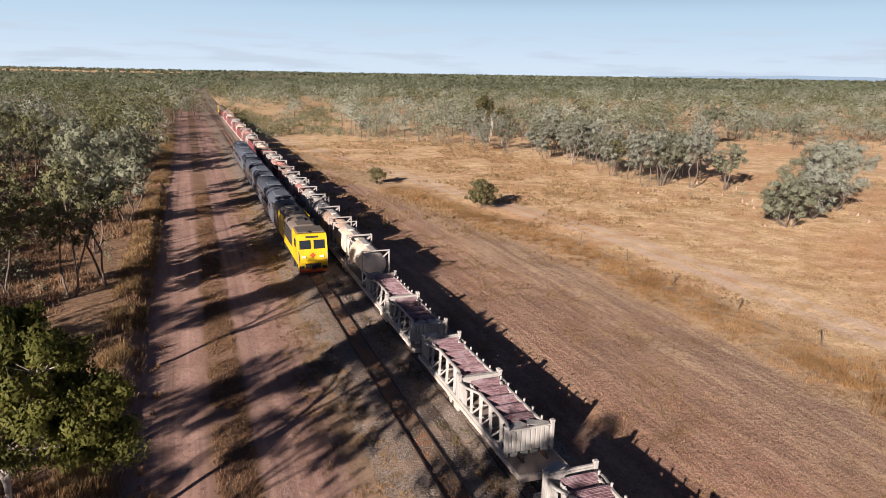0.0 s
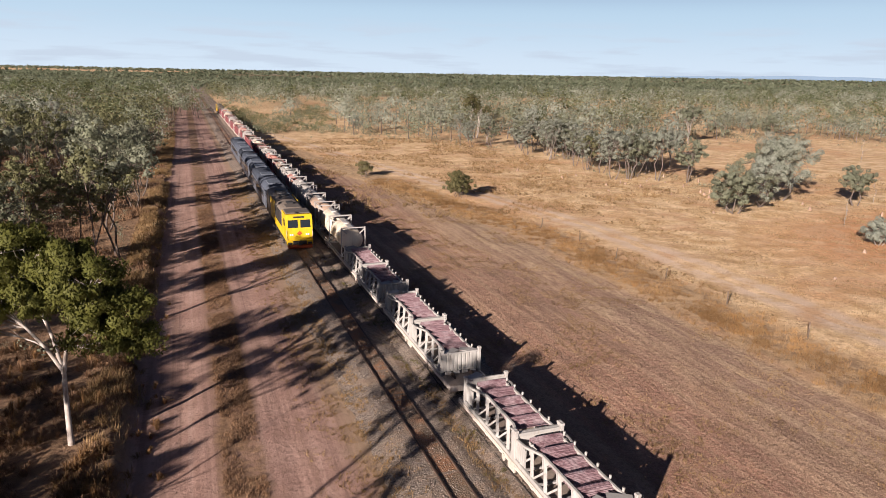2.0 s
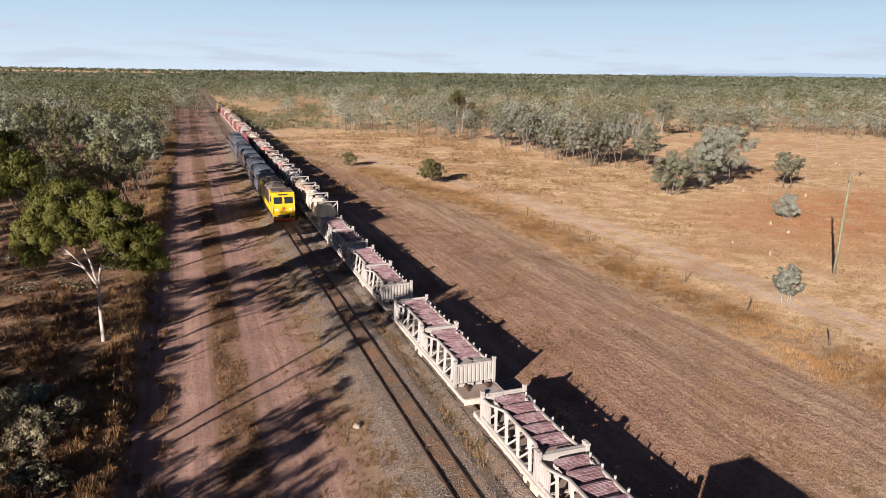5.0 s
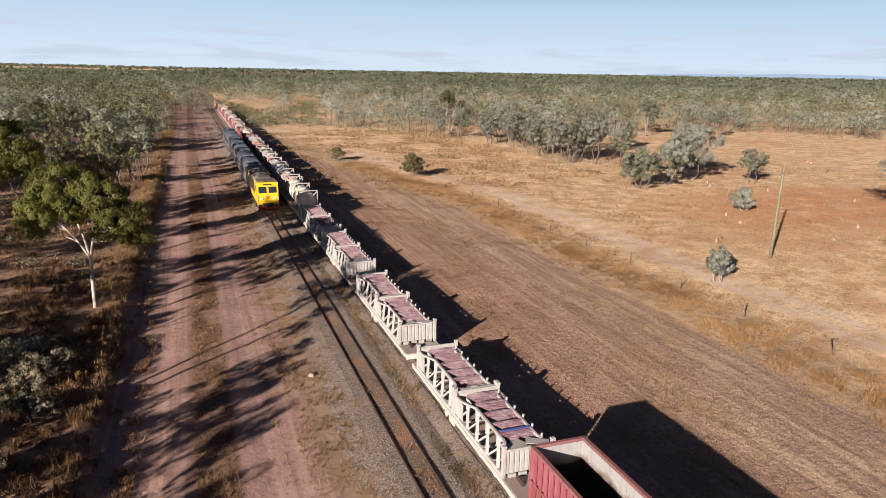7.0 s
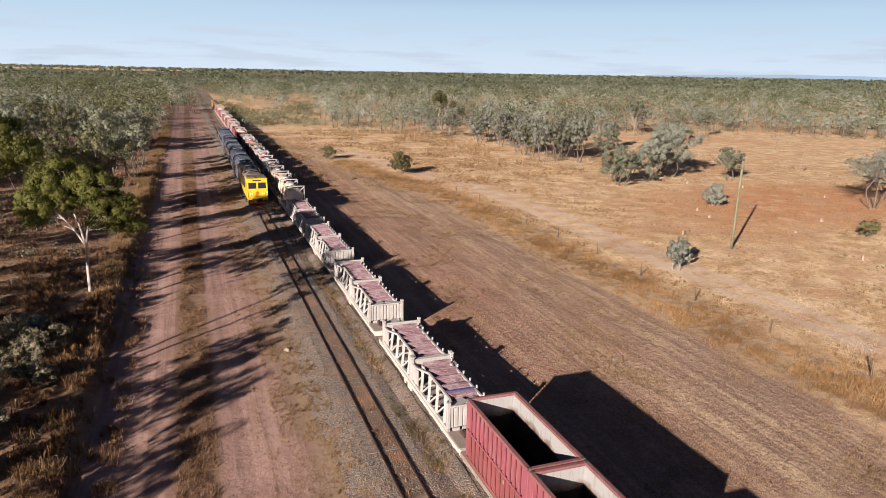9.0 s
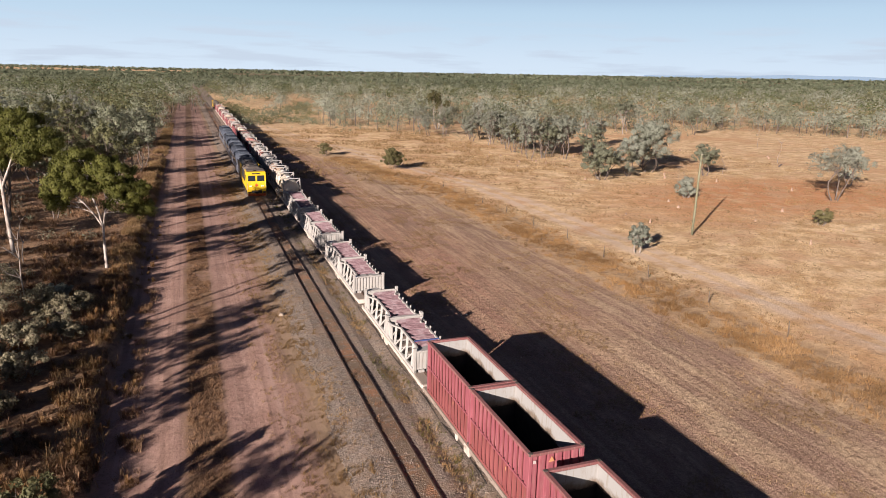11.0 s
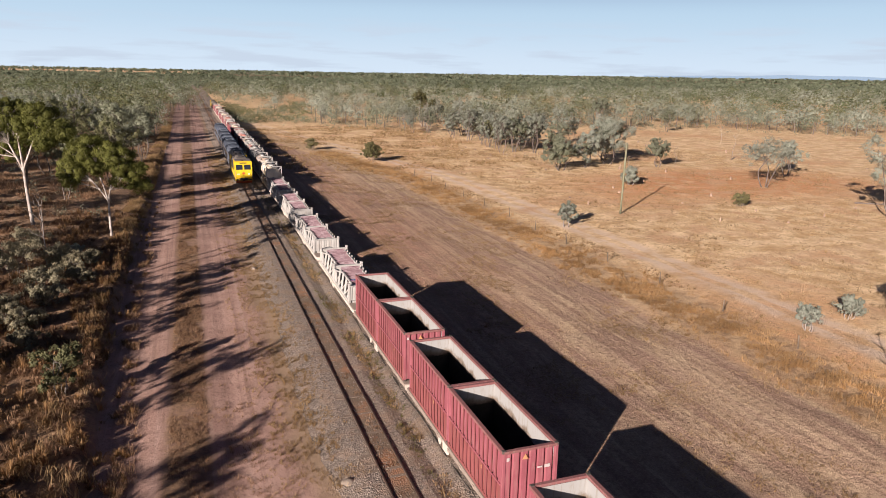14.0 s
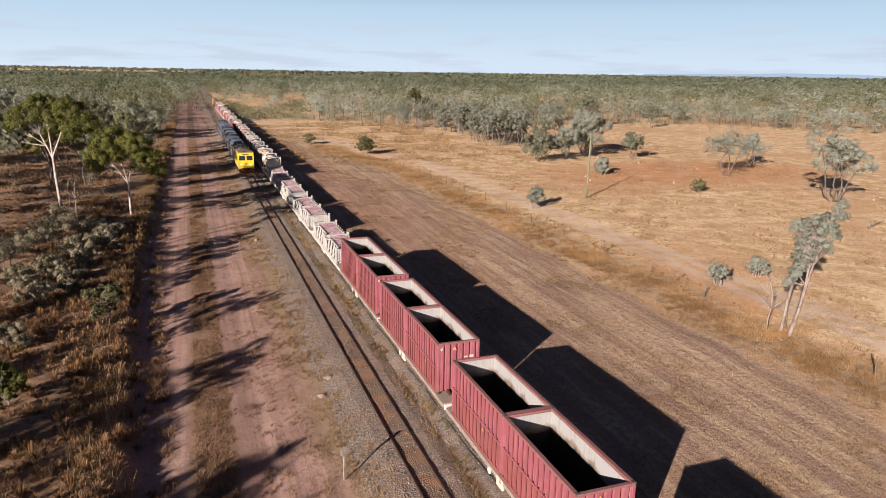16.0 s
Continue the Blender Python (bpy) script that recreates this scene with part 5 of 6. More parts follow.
def wooded(x, y):
    if y > 285 and x < 17:
        return x < 3.6
    if x < 0:
        return x < -7.2 - 1.4 * noise.noise((x * 0.03, y * 0.05, 1.3)) and y > (68 if x > -32 else 52)
    if y > 560 and x < 40:
        return abs(x - 11) > 5
    return x > 17.5 and y > np.interp(x, EDGE_X, EDGE_Y) + 10 * noise.noise((x * 0.03, y * 0.03, 7.7))


def scrubby(x, y):
    """Low olive scrub in place of trees, beside the far part of the siding."""
    return 17 < x < 0.19 * y + 6 * noise.noise((x * 0.05, y * 0.03, 2.0)) and 215 < y < 350 + 90 * noise.noise((x * 0.04, 3.0, 5.0))


protos = []
for k, (h, r, bare, stems, nl, bark, leaf, lab) in enumerate((
        (12.5, 4.0, 0.38, 2, 1500, M_BARKD, M_LEAFG, "grey-green eucalypt with dark slender stems"),
        (11.0, 3.6, 0.34, 3, 1400, M_BARKD, M_LEAFG, "grey-green many-stemmed woodland tree"),
        (13.0, 3.8, 0.42, 1, 1400, M_BARKG, M_LEAFB, "silver-leaved woodland tree with one stem"),
        (10.0, 3.4, 0.30, 3, 1300, M_BARKD, M_LEAFB, "low silver woodland tree with forked stems"),
        (12.0, 4.2, 0.34, 2, 1500, M_BARKD, M_LEAFS, "green-leaved woodland tree with dark stems"))):
    t = build_tree("woodland_tree", lab, "tree", tree_shape(90 + k, h, r, bare * (0.40 if k in (2, 3) else 0.66), stems, 100, int(nl * 2.3), 0.30, 0.14, 0.05, 1.0, 9 + k % 3, 0.78, jitter=0.42), bark, leaf, "woodland trees", pose(-30 - 7 * k, 150, 0.57))
    protos.append(t)
rs = np.random.RandomState(77)
near_spots, mass, unseen = [], [], []
for gy_ in np.arange(52, 620, 6.6):
    for gx_ in np.arange(-420, 760, 6.6):
        x, y = gx_ + rs.uniform(-3, 3), gy_ + rs.uniform(-3, 3)
        side = (x - 0) / (y + 60)
        if side > 1.45 or side < -0.36 or rs.rand() < ((0.80 if y < 125 and x > -30 else 0.30) if x < 0 else 0.42) or not wooded(x, y) or (x > 0 and not (x < 170 and y > 320) and noise.noise((x * 0.017, y * 0.011, 9.0)) > 0.42):
            continue
        d = math.hypot(x, y + 20)
        if scrubby(x, y) or rs.rand() < (0.40 if d > 340 else 0.10 if x > 0 and y > 190 else 0.0):
            continue
        (near_spots if d < (185 if x < 0 else 212) and (x < 0 or y < 205) else mass).append((x, y))
# trees beyond the view whose shadows fall across the road
for k in (0, 1, 2, 5, 7, 9, 10, 11):
    unseen.append(((-20.5 if k < 9 else -25.5) - 5.0 * rs.rand(), -63 + 6.6 * k + rs.uniform(-1.5, 1.5)))
for k in range(8, 16, 2):
    unseen.append((-37 - 9 * rs.rand(), -66 + 7.4 * k + rs.uniform(-2, 2)))
unseen = [(x, y) for x, y in unseen if not (-42 < x < -24 and -14 < y < 4 or -33 < y < -13)]
TALL = ((-31.5, -30, 0.85), (-33, -42, 1.05), (-17.5, 10, 1.22), (-20, 21.5, 1.12), (-30, 22, 1.2), (-33, 36, 1.2), (-36, 47, 0.95), (-39, 55, 1.0), (-16.4, 5.0, 0.75), (-18.8, -2.8, 0.75), (-17.4, -18.7, 0.75), (-18.9, -30.2, 0.75), (-20.5, -8.5, 0.7), (-19.0, 1.5, 0.7), (-42, 30, 1.2), (-33, 15, 1.0), (-35, 21.5, 1.0), (-29.5, 10.5, 0.9))
for x, y in near_spots:
    k = rs.choice([0, 0, 1, 1, 4, 4, 2, 4, 4]) if x < 0 else rs.choice([0, 1, 1, 2, 3, 3, 4], p=[.06, .07, .07, .3, .2, .2, .1])
    t = copy_thing(protos[k], pose(x, y, -0.05 + rise(x, y), 0, 0, rs.uniform(0, 360)))
    s = rs.uniform(0.66, 1.10) * (1.0 if x < 0 else 0.86)
    wide = 1.0 if x < 0 else 1.2
    t.scale = (s * wide * rs.uniform(0.9, 1.15), s * wide * rs.uniform(0.9, 1.15), s)
for x, y, s in ((-10.0, 69.3, 0.95), (-7.8, 72.5, 1.1), (-10.0, 84.1, 1.0), (-8.2, 98.1, 1.0), (-15.0, 60.5, 0.8), (-21.4, 87.0, 1.1), (-8.0, 117.8, 1.0), (-14.9, 70.7, 0.9), (-7.9, 108.1, 0.95), (-11.7, 95.5, 1.05),
                (75.2, 124.2, 0.95), (75.3, 118.7, 0.9), (79.1, 112.8, 0.95), (84.5, 116.9, 0.9), (80.6, 139.3, 0.95), (79.7, 149.3, 0.9), (79.8, 157.0, 0.9), (80.0, 165.4, 0.9), (97.2, 126.0, 0.85), (106.5, 134.7, 0.8),
                (76.0, 130.0, 0.8), (88.5, 123.0, 0.9), (92.0, 132.0, 0.9), (161.8, 163.0, 0.9), (48.7, 214.3, 0.7), (86.0, 134.0, 0.85)):
    t = copy_thing(protos[rs.choice([0, 1, 1, 4]) if x < 0 else rs.choice([1, 2, 3, 3])], pose(x, y, -0.05 + rise(x, y), 0, 0, rs.uniform(0, 360)))
    t.scale = (s * 1.05, s * 1.05, s)
# plainer trees off to the side, whose shadows fall across the road
shade = [build_tree("roadside_tree", "grey-green eucalypt shading the service road", "tree", tree_shape(120 + k, 12.0, 3.6, 0.56, 2, 40, 900, 0.42, 0.15, 0.05, 1.0, 7, 0.8), M_BARKD, M_LEAFG, "trees shading the road", pose(-52 - 8 * k, -40, 0.57)) for k in range(3)]
for x, y, s in [(x, y, rs.uniform(0.78, 1.02)) for x, y in unseen] + list(TALL):
    t = copy_thing(shade[rs.randint(0, 3)], pose(x, y, 0.57, 0, 0, rs.uniform(0, 360)))
    t.scale = (s * 1.03, s * 1.03, s)


def woodland(name, spots, count, size, seed, label, hmin, hmax, stems=True, wide=0.42, leaf=None, sink=0.0):
    """One mass of far trees: each a stem and a crown of several lobes set with leaf blades."""
    rs = np.random.RandomState(seed)
    V, F, base = [], [], 0
    variants = []
    for k in range(8):
        n = rs.randint(4, 8)
        mids = np.stack([rs.uniform(-0.62, 0.62, n) * wide, rs.uniform(-0.62, 0.62, n) * wide, rs.uniform(0.26, 0.80, n)], -1)
        puff = rs.uniform(0.30, 0.52, n) * min(wide, 0.62)
        outs = unit(mids - np.array([0, 0, 0.42])) * 0.4 + np.array([0, 0, 0.2])
        variants.append(leaves(rs, mids, puff, count, size, 0.62, 0.25, 1.3, outs, 0.30, 0.9))
    N = []
    for x, y in spots:
        lv, lf, ln = variants[rs.randint(0, 8)]
        h, r = hmin + (hmax - hmin) * rs.uniform(0, 1) ** 1.5, rs.uniform(0.8, 1.35)
        a = rs.uniform(0, 6.3)
        c, s = math.cos(a), math.sin(a)
        z = rise(x, y)
        q = np.stack([x + (lv[:, 0] * c - lv[:, 1] * s) * h * r, y + (lv[:, 0] * s + lv[:, 1] * c) * h * r, z + (lv[:, 2] - sink) * h], -1)
        N.append(np.stack([ln[:, 0] * c - ln[:, 1] * s, ln[:, 0] * s + ln[:, 1] * c, ln[:, 2]], -1))
        V.append(q), F.append(lf + base)
        base += len(q)
    ob = new(name, mesh_of(name, np.concatenate(V), np.concatenate(F), leaf or M_LEAFW, np.concatenate(N)))
    tagged(ob, label, "woodland", kind="stuff")
    if stems:
        g = Geo()
        for x, y in spots:
            if math.hypot(x, y) < 420:
                z = rise(x, y)
                g.tube([(x, y, z - 0.2), (x + rs.uniform(-.5, .5), y, z + hmin * 0.7)], [0.16, 0.08], 4, False)
        st = new("woodland_stems", g.mesh("woodland_stems", M_BARKD))
        tagged(st, "thin dark stems of the woodland trees", "tree stems", kind="stuff")
    return ob


def by_tone(spots, seed, shift=0.0):
    """Trees of one kind stand in loose groups: silver, grey-green, olive and dark green."""
    rs = np.random.RandomState(seed)
    out = [[], [], [], []]
    for x, y in spots:
        v = shift + rs.rand() + 0.5 * noise.noise((x * 0.021, y * 0.021, 6.0)) + (0.18 if x < 0 else -0.12)
        out[0 if v < 0.40 else 1 if v < 0.72 else 2 if v < 0.94 else 3].append((x, y))
    return out


TONES = ((M_LEAFW, "silver-grey"), (M_LEAFM, "grey-green"), (M_LEAFS, "olive-green"), (M_LEAFD, "dark green"))
for k, (spots_, (leaf, tone)) in enumerate(zip(by_tone([p for p in mass if math.hypot(*p) < 330], 5), TONES)):
    woodland("far_woodland", spots_, 290, 0.054, 5 + k, tone + " trees of the open eucalypt woodland", 7.0, 13.5, True, 0.68, leaf)
for k, (spots_, (leaf, tone)) in enumerate(zip(by_tone([p for p in mass if math.hypot(*p) >= 330], 6, 0.20), TONES)):
    woodland("far_woodland", spots_, 95, 0.076, 15 + k, tone + " woodland trees further off", 7.0, 14.0, False, 0.70, leaf)
# shrubs and saplings below the trees and along the woodland's edge
low = []
for x in np.arange(18, 300, 2.3):
    for y in np.arange(90, 330, 2.3):
        px, py = x + rs.uniform(-1.1, 1.1), y + rs.uniform(-1.1, 1.1)
        e = py - np.interp(px, EDGE_X, EDGE_Y)
        p = 0.62 if 0 < e < 30 else 0.16 if e >= 30 else 0.62 * math.exp(e / 8.0)
        if rs.rand() < p * (0.55 + noise.noise((px * 0.06, py * 0.06, 4.0))) and px / (py + 60) < 1.3:
            low.append((px, py))
for y in np.arange(48, 190, 2.2):
    for x in np.arange(-46, -6.5, 2.2):
        if rs.rand() < 0.34:
            low.append((x + rs.uniform(-1, 1), y + rs.uniform(-1, 1)))
for k, (leaf, tone) in enumerate(((M_LEAFG, "grey"), (M_SCRUB, "brownish grey"))):
    woodland("undergrowth", [p for p in low[k::2] if p[1] < 120], 80, 0.080, 8 + k, "low " + tone + " shrubs below the trees", 0.9, 3.0, False, 0.55, leaf, 0.26)
    woodland("undergrowth", [p for p in low[k::2] if p[1] >= 120], 34, 0.12, 38 + k, "low " + tone + " saplings at the woodland edge", 1.0, 3.6, False, 0.5, leaf, 0.26)
scrub = []
for x in np.arange(17, 90, 3.6):
    for y in np.arange(215, 432, 3.8):
        px, py = x + rs.uniform(-1.6, 1.6), y + rs.uniform(-1.8, 1.8)
        if scrubby(px, py) and rs.rand() < 0.70 + 0.7 * noise.noise((px * 0.08, py * 0.05, 8.0)):
            scrub.append((px, py))
for k, (leaf, tone) in enumerate(((M_LEAFS, "olive"), (M_LEAFM, "grey-green"))):
    woodland("scrub_thicket", [p for p in scrub if (noise.noise((p[0] * 0.09, p[1] * 0.06, 2.0)) > 0.12) == (k == 1)], 100, 0.10, 9 + k, "low " + tone + " scrub beside the siding", 2.0, 5.2, False, 0.8, leaf, 0.28)
far = []
for d0, d1, cell in ((620, 1100, 12.5), (1100, 2000, 27.0), (2000, 4400, 70.0)):
    for gy_ in np.arange(-200, d1, cell):
        for gx_ in np.arange(-900 if d1 < 2000 else -1900, d1 * 0.95, cell):
            x, y = gx_ + rs.uniform(-cell, cell) * 0.5, gy_ + rs.uniform(-cell, cell) * 0.5
            d = math.hypot(x, y)
            if y < 0 or not (d0 <= d < d1) or x / (y + 60) > 1.4 or x / (y + 60) < -0.36:
                continue
            if x < 0.02 * y and 2350 < d < 3000:      # a bare straw plain
                continue
            if abs(x - 11) < 5 and y < 700:
                continue
            if noise.noise((x * 0.002, y * 0.004, 3.1)) > 0.32 and d > 1200:
                continue
            far.append((x, y, cell))
by = {}
for x, y, cell in far:
    by.setdefault(cell, []).append((x, y))
for (cell, spots_), n_, size_, h0, h1, wd in zip(by.items(), (24, 22, 18), (0.22, 0.40, 0.75), (6.5, 7.5, 9), (10.5, 11.5, 14), (0.75, 1.5, 3.2)):
    woodland("far_woodland", spots_, n_, size_, int(cell), "distant woodland reaching the horizon", h0, h1, False, wd, M_LEAFF, 0.18)


# ---------------------------------------------------------------- grass, weeds and stones
def grass(name, material, label, rs, xy, height, blades, width, lean=0.5):
    """Tufts of narrow blades at the given places."""
    n = len(xy)
    base = np.repeat(xy, blades, 0) + rs.normal(size=(n * blades, 2)) * height * 0.30
    h = np.repeat(height * rs.uniform(0.5, 1.3, n), blades) * rs.uniform(0.6, 1.1, n * blades)
    a = rs.uniform(0, 2 * np.pi, n * blades)
    out = rs.uniform(0.1, lean, n * blades) * h
    side = np.stack([-np.sin(a), np.cos(a)], -1) * (width * rs.uniform(0.6, 1.3, (n * blades, 1)))
    z = bank(base[:, 0], base[:, 1]) - 0.03 + np.interp(base[:, 0], [p[0] for p in prof], [max(0.0, p[1]) for p in prof])
    lo, hi = np.concatenate([base - side, z[:, None]], 1), np.concatenate([base + side, z[:, None]], 1)
    tip = np.stack([base[:, 0] + np.cos(a) * out, base[:, 1] + np.sin(a) * out, h + z], -1)
    verts = np.stack([lo, hi, tip], 1).reshape(-1, 3)
    ob = new(name, mesh_of(name, verts, np.arange(len(verts)).reshape(-1, 3), material))
    return tagged(ob, label, "grass", kind="stuff")


def patch(rs, x0, x1, y0, y1, per, lumpy=0.0, scale=0.15, drift=False):
    n = int((x1 - x0) * (y1 - y0) * per)
    p = np.stack([rs.uniform(x0, x1, n), rs.uniform(y0, y1, n)], -1)
    if drift:
        p[:, 0] -= np.maximum(0, p[:, 1] - 75) * 0.17
    if lumpy:
        keep = np.array([noise.noise((a * scale, b * scale, 2.2)) > lumpy - 0.5 for a, b in p])
        p = p[keep]
    return p


def shifted(p):
    """Places counted from the road's edge."""
    return np.stack([p[:, 0] + road_edge(p[:, 1]), p[:, 1]], -1)


def tussocks(name, material, label, rs, xy, height, reach, blades, width):
    """Domed clumps of arching blades."""
    n = len(xy)
    big = rs.uniform(0.55, 1.35, n)
    m = n * blades
    which = np.repeat(np.arange(n), blades)
    a = rs.uniform(0, 2 * np.pi, m)
    way_ = np.stack([np.cos(a), np.sin(a)], -1)
    out = rs.uniform(0.05, 1.0, m) ** 0.8
    foot = xy[which] + way_ * (out * 0.16 * reach * big[which])[:, None]
    h = height * big[which] * (1.05 - 0.55 * out ** 2) * rs.uniform(0.7, 1.1, m)
    z = bank(foot[:, 0], foot[:, 1]) - 0.03
    side = np.stack([-way_[:, 1], way_[:, 0]], -1) * (width * rs.uniform(0.6, 1.3, (m, 1)))
    mid = foot + way_ * (out * 0.45 * reach * big[which])[:, None]
    tip = foot + way_ * (out * reach * big[which])[:, None]
    verts = np.stack([np.column_stack([foot - side, z]), np.column_stack([foot + side, z]), np.column_stack([mid + side * 0.8, z + h * 0.8]),
                      np.column_stack([tip, z + h * (1.0 - 0.35 * out)]), np.column_stack([mid - side * 0.8, z + h * 0.8])], 1).reshape(-1, 3)
    k = np.arange(m)[:, None] * 5
    faces = np.concatenate([k + np.array([[0, 1, 2]]), k + np.array([[0, 2, 4]]), k + np.array([[4, 2, 3]])], 0)
    ob = new(name, mesh_of(name, verts, faces, material))
    return tagged(ob, label, "grass", kind="stuff")


rs = np.random.RandomState(15)
grass("fence_grass", M_RANK, "tall golden dry grass along the fence line", rs, np.concatenate([patch(rs, 36.0, 39.6, -40, 120, 20, 0.47, 0.7, True), patch(rs, 34.2, 41.5, -40, 120, 8, 0.54, 0.9, True)]), 0.36, 9, 0.016, 1.3)
tussocks("verge_tussocks", M_BRUSH, "brown domed grass tussocks under the trees", rs, shifted(np.concatenate([patch(rs, -9, -0.2, -34, 50, 3.0, 0.32, 0.5), patch(rs, -20, -9, -34, 60, 1.3, 0.34, 0.4)])), 0.46, 0.56, 30, 0.018)
tussocks("verge_tussocks", M_RUST, "orange-brown grass tussocks along the road's edge", rs, shifted(np.concatenate([patch(rs, -3.2, 0.1, -34, 50, 1.5, 0.40, 0.5), patch(rs, -9, -3.2, -34, 50, 0.8, 0.40, 0.4)])), 0.66, 0.58, 40, 0.017)
grass("verge_grass", M_BRUSH, "brown dry grass litter under the trees", rs, shifted(patch(rs, -20, -0.1, -34, 60, 6.0, 0.30, 0.5)), 0.22, 8, 0.015, 1.7)
grass("verge_grass", M_STRAW, "tall straw-coloured tufts beside the road", rs, shifted(np.concatenate([patch(rs, -2.4, 0.2, -34, 40, 3.4, 0.46, 0.8), patch(rs, -2.2, 0.3, 40, 230, 9.0, 0.36, 0.4)])), 0.62, 16, 0.024, 1.2)
grass("windrow_grass", M_BRUSH, "ragged dry grass on the road's edge", rs, shifted(patch(rs, 0.9, 1.9, -45, 30, 12, 0.42, 0.6)), 0.36, 12, 0.018, 1.3)
grass("track_grass", M_STRAW, "line of dry golden grass between the tracks", rs, patch(rs, 10.75, 11.6, -45, 40, 22, 0.40, 0.5), 0.2, 9, 0.018, 1.1)
tussocks("verge_tussocks", M_RUST, "low dry tussocks creeping onto the road's edge", np.random.RandomState(314), shifted(patch(np.random.RandomState(313), 0.1, 1.7, -34, 60, 1.5, 0.50, 0.6)), 0.40, 0.46, 30, 0.016)
grass("verge_grass", M_BRUSH, "brown dry grass below the woodland", rs, patch(rs, -40, -5, 60, 170, 3, 0.42, 0.2), 0.6, 8, 0.04, 0.7)
grass("road_centre_grass", M_BRUSH, "short dry grass along the middle of the road", rs, np.concatenate([patch(rs, -0.4, 1.4, -45, 120, 46, 0.22, 0.5), patch(rs, 1.4, 3.9, -45, -4, 9, 0.50, 0.5)]), 0.2, 6, 0.017, 1.3)
grass("shoulder_grass", M_STRAW, "ragged dry grass beside the ballast", rs, np.concatenate([patch(rs, 4.4, 7.6, -45, 120, 20, 0.40, 0.6), patch(rs, 3.4, 8.2, -45, 120, 9, 0.48, 1.1)]), 0.17, 7, 0.016, 1.3)
grass("slashed_grass", M_STRAW, "slashed stubble beside the train", rs, patch(rs, 16.2, 34.5, -40, 90, 19, 0.42, 0.7), 0.13, 4, 0.020, 2.2)
grass("paddock_grass", M_STRAW, "straw-coloured tussocks of the open paddock", rs, np.concatenate([patch(rs, 48, 125, -30, 120, 3.0, 0.40, 0.28), patch(rs, 40.5, 43.2, -30, 90, 4, 0.36, 0.3)]), 0.26, 5, 0.03, 1.3)
grass("paddock_grass", M_STRAW, "straw-coloured tussocks at the woodland's edge", rs, patch(rs, 18, 75, 85, 200, 1.6, 0.45, 0.12), 0.45, 7, 0.05, 0.9)
grass("track_weeds", M_WEED, "weeds and dry grass between the tracks", rs, patch(rs, 10.5, 11.9, -45, 100, 9, 0.56, 0.45), 0.2, 9, 0.02, 1.0)
grass("track_weeds", M_BRUSH, "dead grass among the sleepers", rs, patch(rs, 8.8, 9.7, -45, 90, 8, 0.62, 0.5), 0.18, 8, 0.022, 1.2)

# loose ballast stones
st_n = 30000
rs = np.random.RandomState(23)
sx, sy = rs.uniform(6.3, 16.4, st_n), rs.uniform(-45, 75, st_n)
sz = np.interp(sx, [p[0] for p in prof], [p[1] for p in prof]) + 0.01
octa = np.array([[1, 0, 0], [0, 1, 0], [-1, 0, 0], [0, -1, 0], [0, 0, 1.0]])
size = rs.uniform(0.022, 0.055, (st_n, 1, 1))
ang = rs.uniform(0, 6.3, st_n)
rot = np.stack([np.stack([np.cos(ang), -np.sin(ang)], -1), np.stack([np.sin(ang), np.cos(ang)], -1)], 1)
sv = octa[None] * size * rs.uniform(0.6, 1.4, (st_n, 5, 1))
sv[:, :, :2] = np.einsum("nij,nkj->nki", rot, sv[:, :, :2])
sv += np.stack([sx, sy, sz], -1)[:, None]
sf = (np.array([[0, 1, 4], [1, 2, 4], [2, 3, 4], [3, 0, 4]])[None] + (np.arange(st_n) * 5)[:, None, None]).reshape(-1, 3)
tagged(new("ballast_stones", mesh_of("ballast_stones", sv.reshape(-1, 3), sf, M_STONE)), "loose grey-brown ballast stones", "stones", kind="stuff")


def lump(name, label, category, group, x, y, sx_, sy_, h, seed, material, cone=0.0):
    """A rounded, uneven lump of rock or earth on the ground."""
    rr = random.Random(seed)
    bm = bmesh.new()
    bmesh.ops.create_icosphere(bm, subdivisions=2, radius=1.0)
    for v in bm.verts:
        k = 1 + 0.35 * noise.noise(v.co * 1.7 + Vector((seed * 3.1, 0, 0)))
        taper = 1 - cone * max(0, v.co.z)
        v.co = Vector((v.co.x * sx_ * k * taper, v.co.y * sy_ * k * taper, v.co.z * h * k))
    me = bpy.data.meshes.new(name)
    bm.to_mesh(me)
    bm.free()
    me.materials.append(material)
    me.shade_smooth()
    ob = new(name, me)
    ob.matrix_basis = pose(x, y, float(bank(x, y)), 0, 0, rr.uniform(0, 360))
    return tagged(ob, label, category, group)


rs = np.random.RandomState(31)
made = 0
while made < 66:
    x, y = (rs.uniform(52, 140), rs.uniform(20, 165)) if made < 44 else (rs.uniform(44, 82), rs.uniform(84, 128))
    if y > np.interp(x, EDGE_X, EDGE_Y) + 6 or noise.noise((x * 0.03, y * 0.03, 5.0)) < -0.15:
        continue
    s = rs.uniform(0.14, 0.30)
    lump("termite_mound", "small pale reddish termite mound in dry grass", "termite mound", "termite mounds", x, y, s, s, rs.uniform(0.25, 0.75), made, M_MOUND, 0.6)
    made += 1
for k, (x, y, a, b, h) in enumerate(((7.2, -16.5, 0.42, 0.34, 0.24), (6.7, 26.2, 0.50, 0.36, 0.16), (6.3, 20.6, 0.28, 0.22, 0.2), (6.4, -18.6, 0.25, 0.22, 0.18), (-5.6, -2.4, 0.3, 0.2, 0.15))):
    lump("rock", "pale rounded rock beside the track", "rock", "rocks beside the track", x, y, a, b, h, 200 + k, M_ROCK)

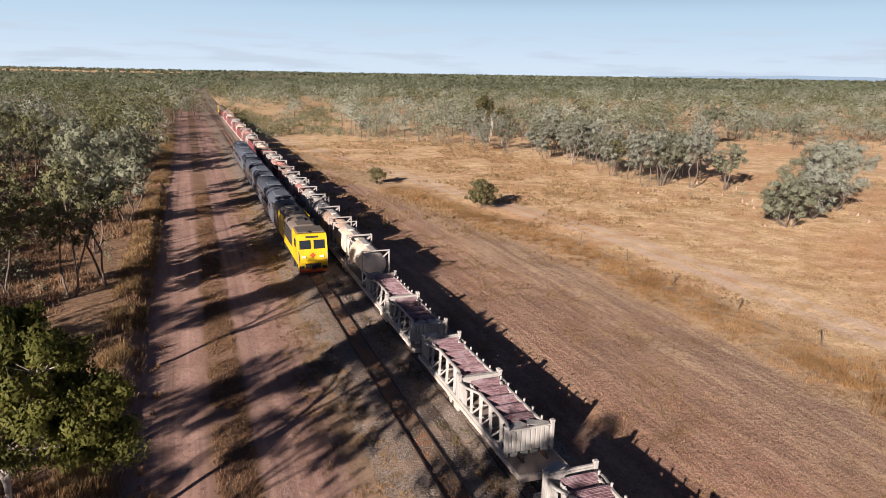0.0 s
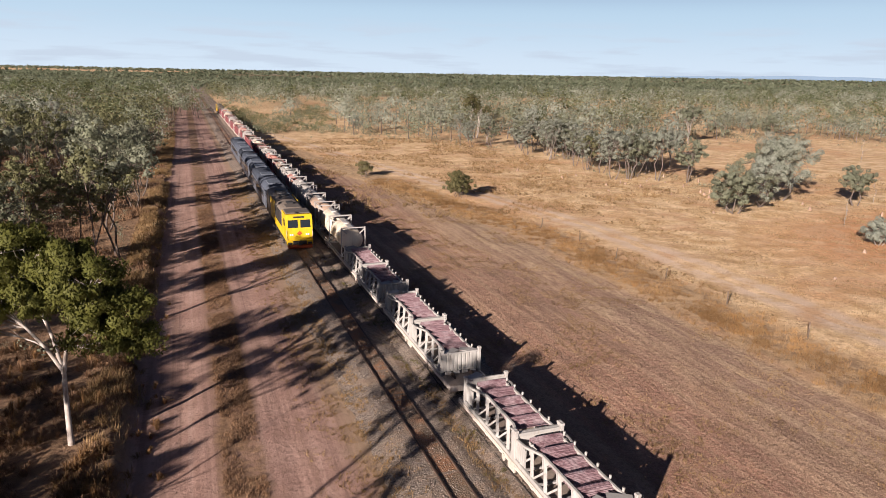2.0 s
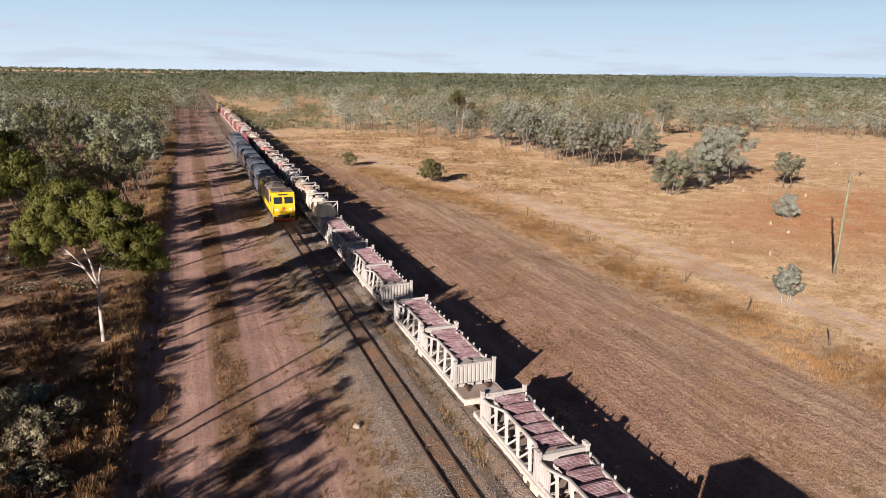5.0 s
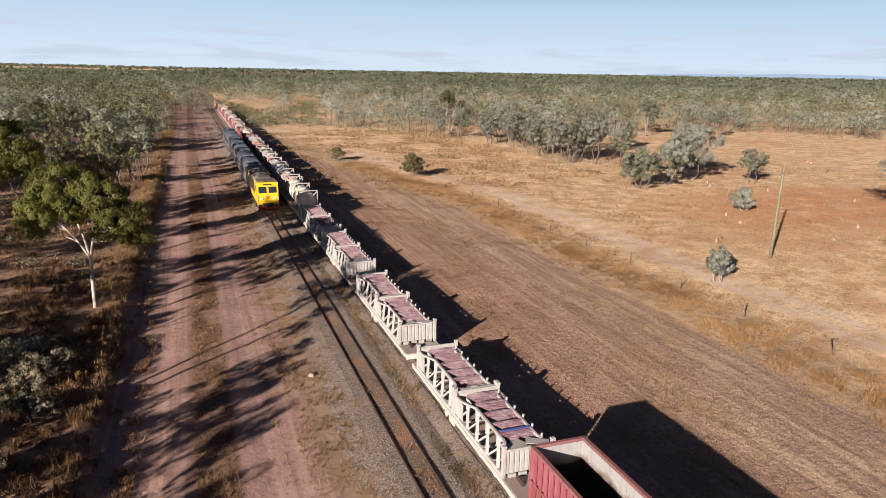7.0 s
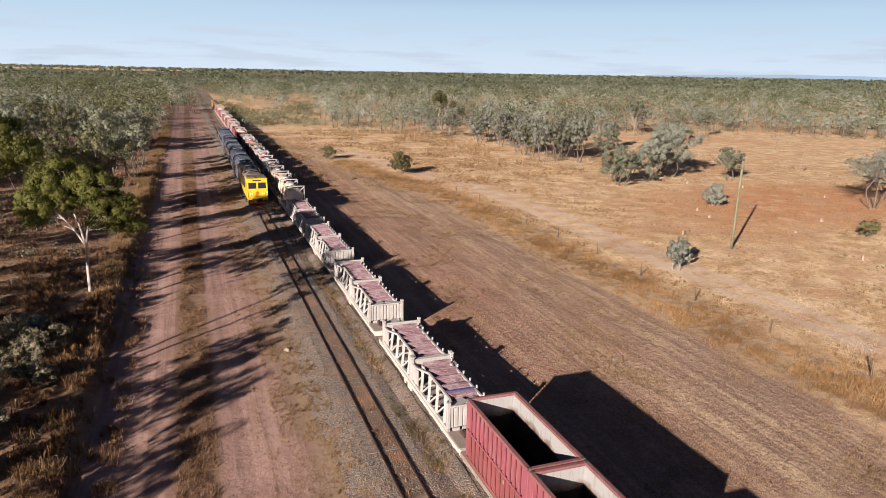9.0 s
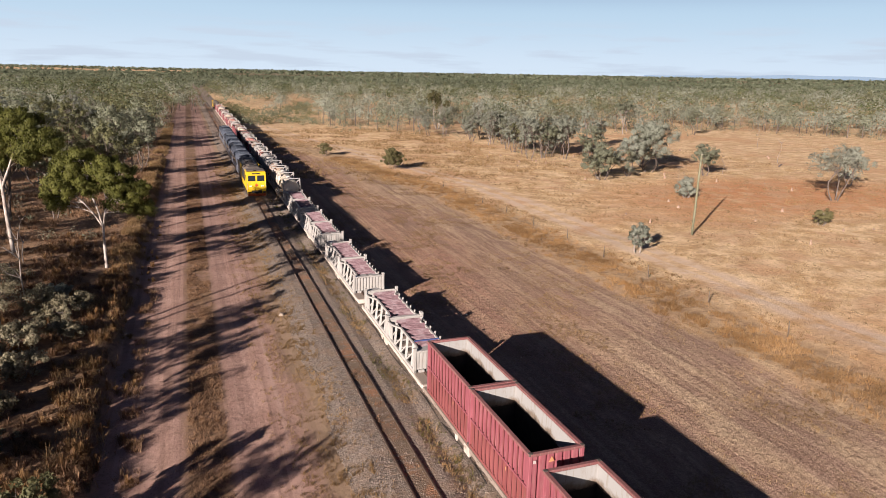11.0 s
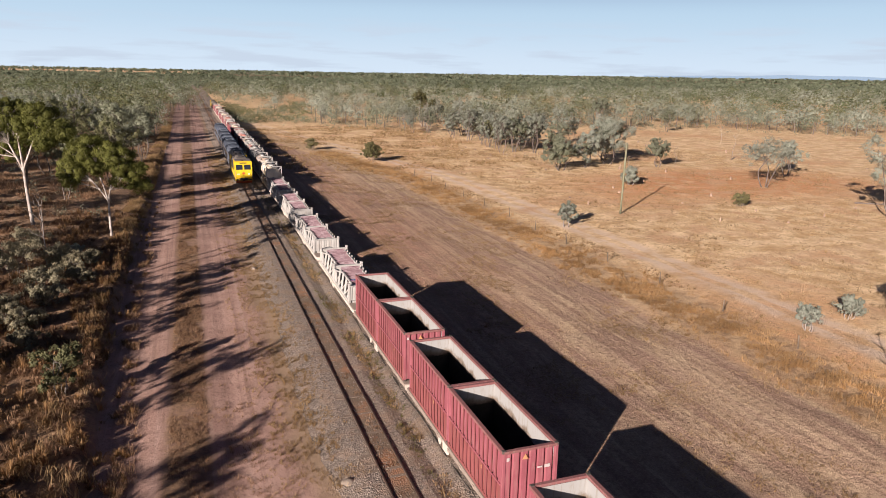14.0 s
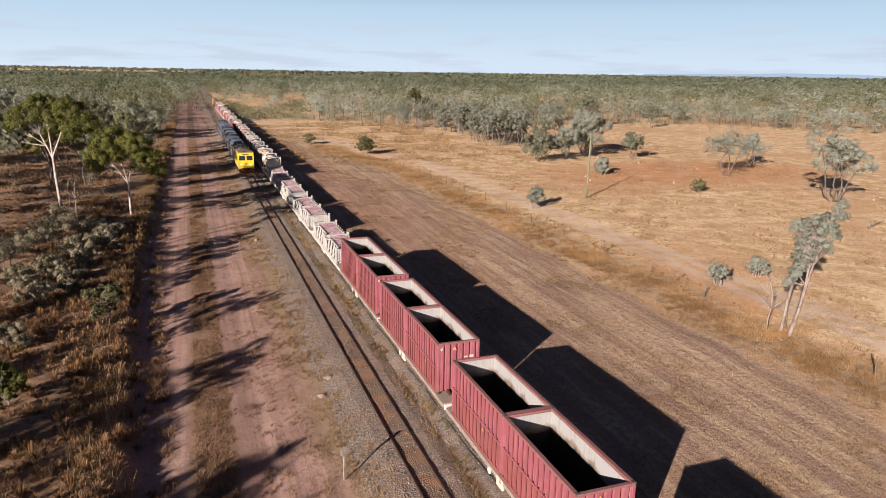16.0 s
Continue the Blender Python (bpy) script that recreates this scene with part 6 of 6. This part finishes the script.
# power pole, fence posts and fallen timber
t = thing("power_pole", "weathered yellowish wooden power pole standing alone", "pole", "", pose(56.3, 35.3, -0.1, 0.4, 0.6, 0))
part("shaft", Geo().tube([(0, 0, 0), (0.02, 0, 3.2), (0.0, 0.03, 6.5), (0.0, 0, 9.7)], [0.15, 0.14, 0.13, 0.12], 12), M_POLE, t, smooth=True)
part("cap", Geo().tube([(0, 0, 9.7), (0, 0, 9.76)], [0.135, 0.125], 12), M_BARKG, t)
part("stay_band", Geo().tube([(0, 0, 8.9), (0, 0, 9.0)], [0.14, 0.14], 12), M_BOGIE, t)
t = thing("marker_post", "weathered grey trackside marker post with a small plate", "marker post", "", pose(5.9, -27.2, -0.1, 0, 0, 20))
part("post", Geo().cbox(-0.045, 0.045, -0.04, 0.04, 0, 1.75, 0.012), M_BARKG, t)
part("plate", Geo().cbox(-0.2, 0.2, -0.075, -0.04, 1.40, 1.75, 0.006), M_BARKG, t)
rs = np.random.RandomState(41)
for y in np.arange(-34, 84, 7.9):
    x = 40.3 + rs.uniform(-0.5, 0.5) - max(0, y - 75) * 0.17
    h = rs.uniform(1.05, 1.4)
    p = thing("fence_post", "thin weathered dark fence post in rank grass", "fence post", "fence posts", pose(x, y, -0.1, rs.uniform(-5, 5), rs.uniform(-5, 5), 0))
    part("post", Geo().tube([(0, 0, 0), (0.02, 0.01, h * 0.6), (0.0, 0.0, h)], [0.07, 0.06, 0.05], 7), M_POST, p, smooth=True)
for k, (x, y, a, l) in enumerate(((79.5, 6.6, 20, 4.5), (97.0, 33.0, -40, 6.0), (121.0, 86.0, 35, 5.0))):
    p = thing("fallen_log", "grey fallen log with broken branches in dry grass", "log", "fallen logs", pose(x, y, 0.12, 0, 0, a))
    part("log", Geo().tube([(0, 0, 0), (l * 0.5, 0.1, 0.03), (l, 0.25, 0.12)], [0.15, 0.12, 0.05], 8), M_BARKD, p, smooth=True)
    for q in range(4):
        part("branch", Geo().tube([(l * (0.3 + 0.15 * q), 0.1, 0.05), (l * (0.4 + 0.15 * q), 0.5 * (-1) ** q, 0.5)], [0.05, 0.02], 5), M_BARKD, p, smooth=True)

# ---------------------------------------------------------------- sleepers
sl = Geo().cbox(-1.07, 1.07, -0.115, 0.115, -0.12, 0.0, 0.015).mesh("sleeper", M_SLEEPER)
bedob = bpy.data.objects["track_bed"]
rs = np.random.RandomState(51)
rest = Geo()
for centre, lo, hi in ((LEFT, -36, 100), (RIGHT, -36, 34)):
    for y in np.arange(-75, 330, 0.70):
        z = RAILTOP - 0.112 + rs.uniform(-0.014, 0.012)
        if lo <= y <= hi:
            ob = new("sleeper", sl)
            ob.parent = bedob
            ob.matrix_basis = pose(centre + rs.uniform(-0.03, 0.03), y + rs.uniform(-0.03, 0.03), z, 0, 0, rs.uniform(-1, 1))
        else:
            rest.box(centre - 1.07, centre + 1.07, y - 0.115, y + 0.115, z - 0.12, z)
ob = new("sleepers_beyond", rest.mesh("sleepers_beyond", M_SLEEPER))
ob.parent = bedob
tagged(ob, kind="stuff")
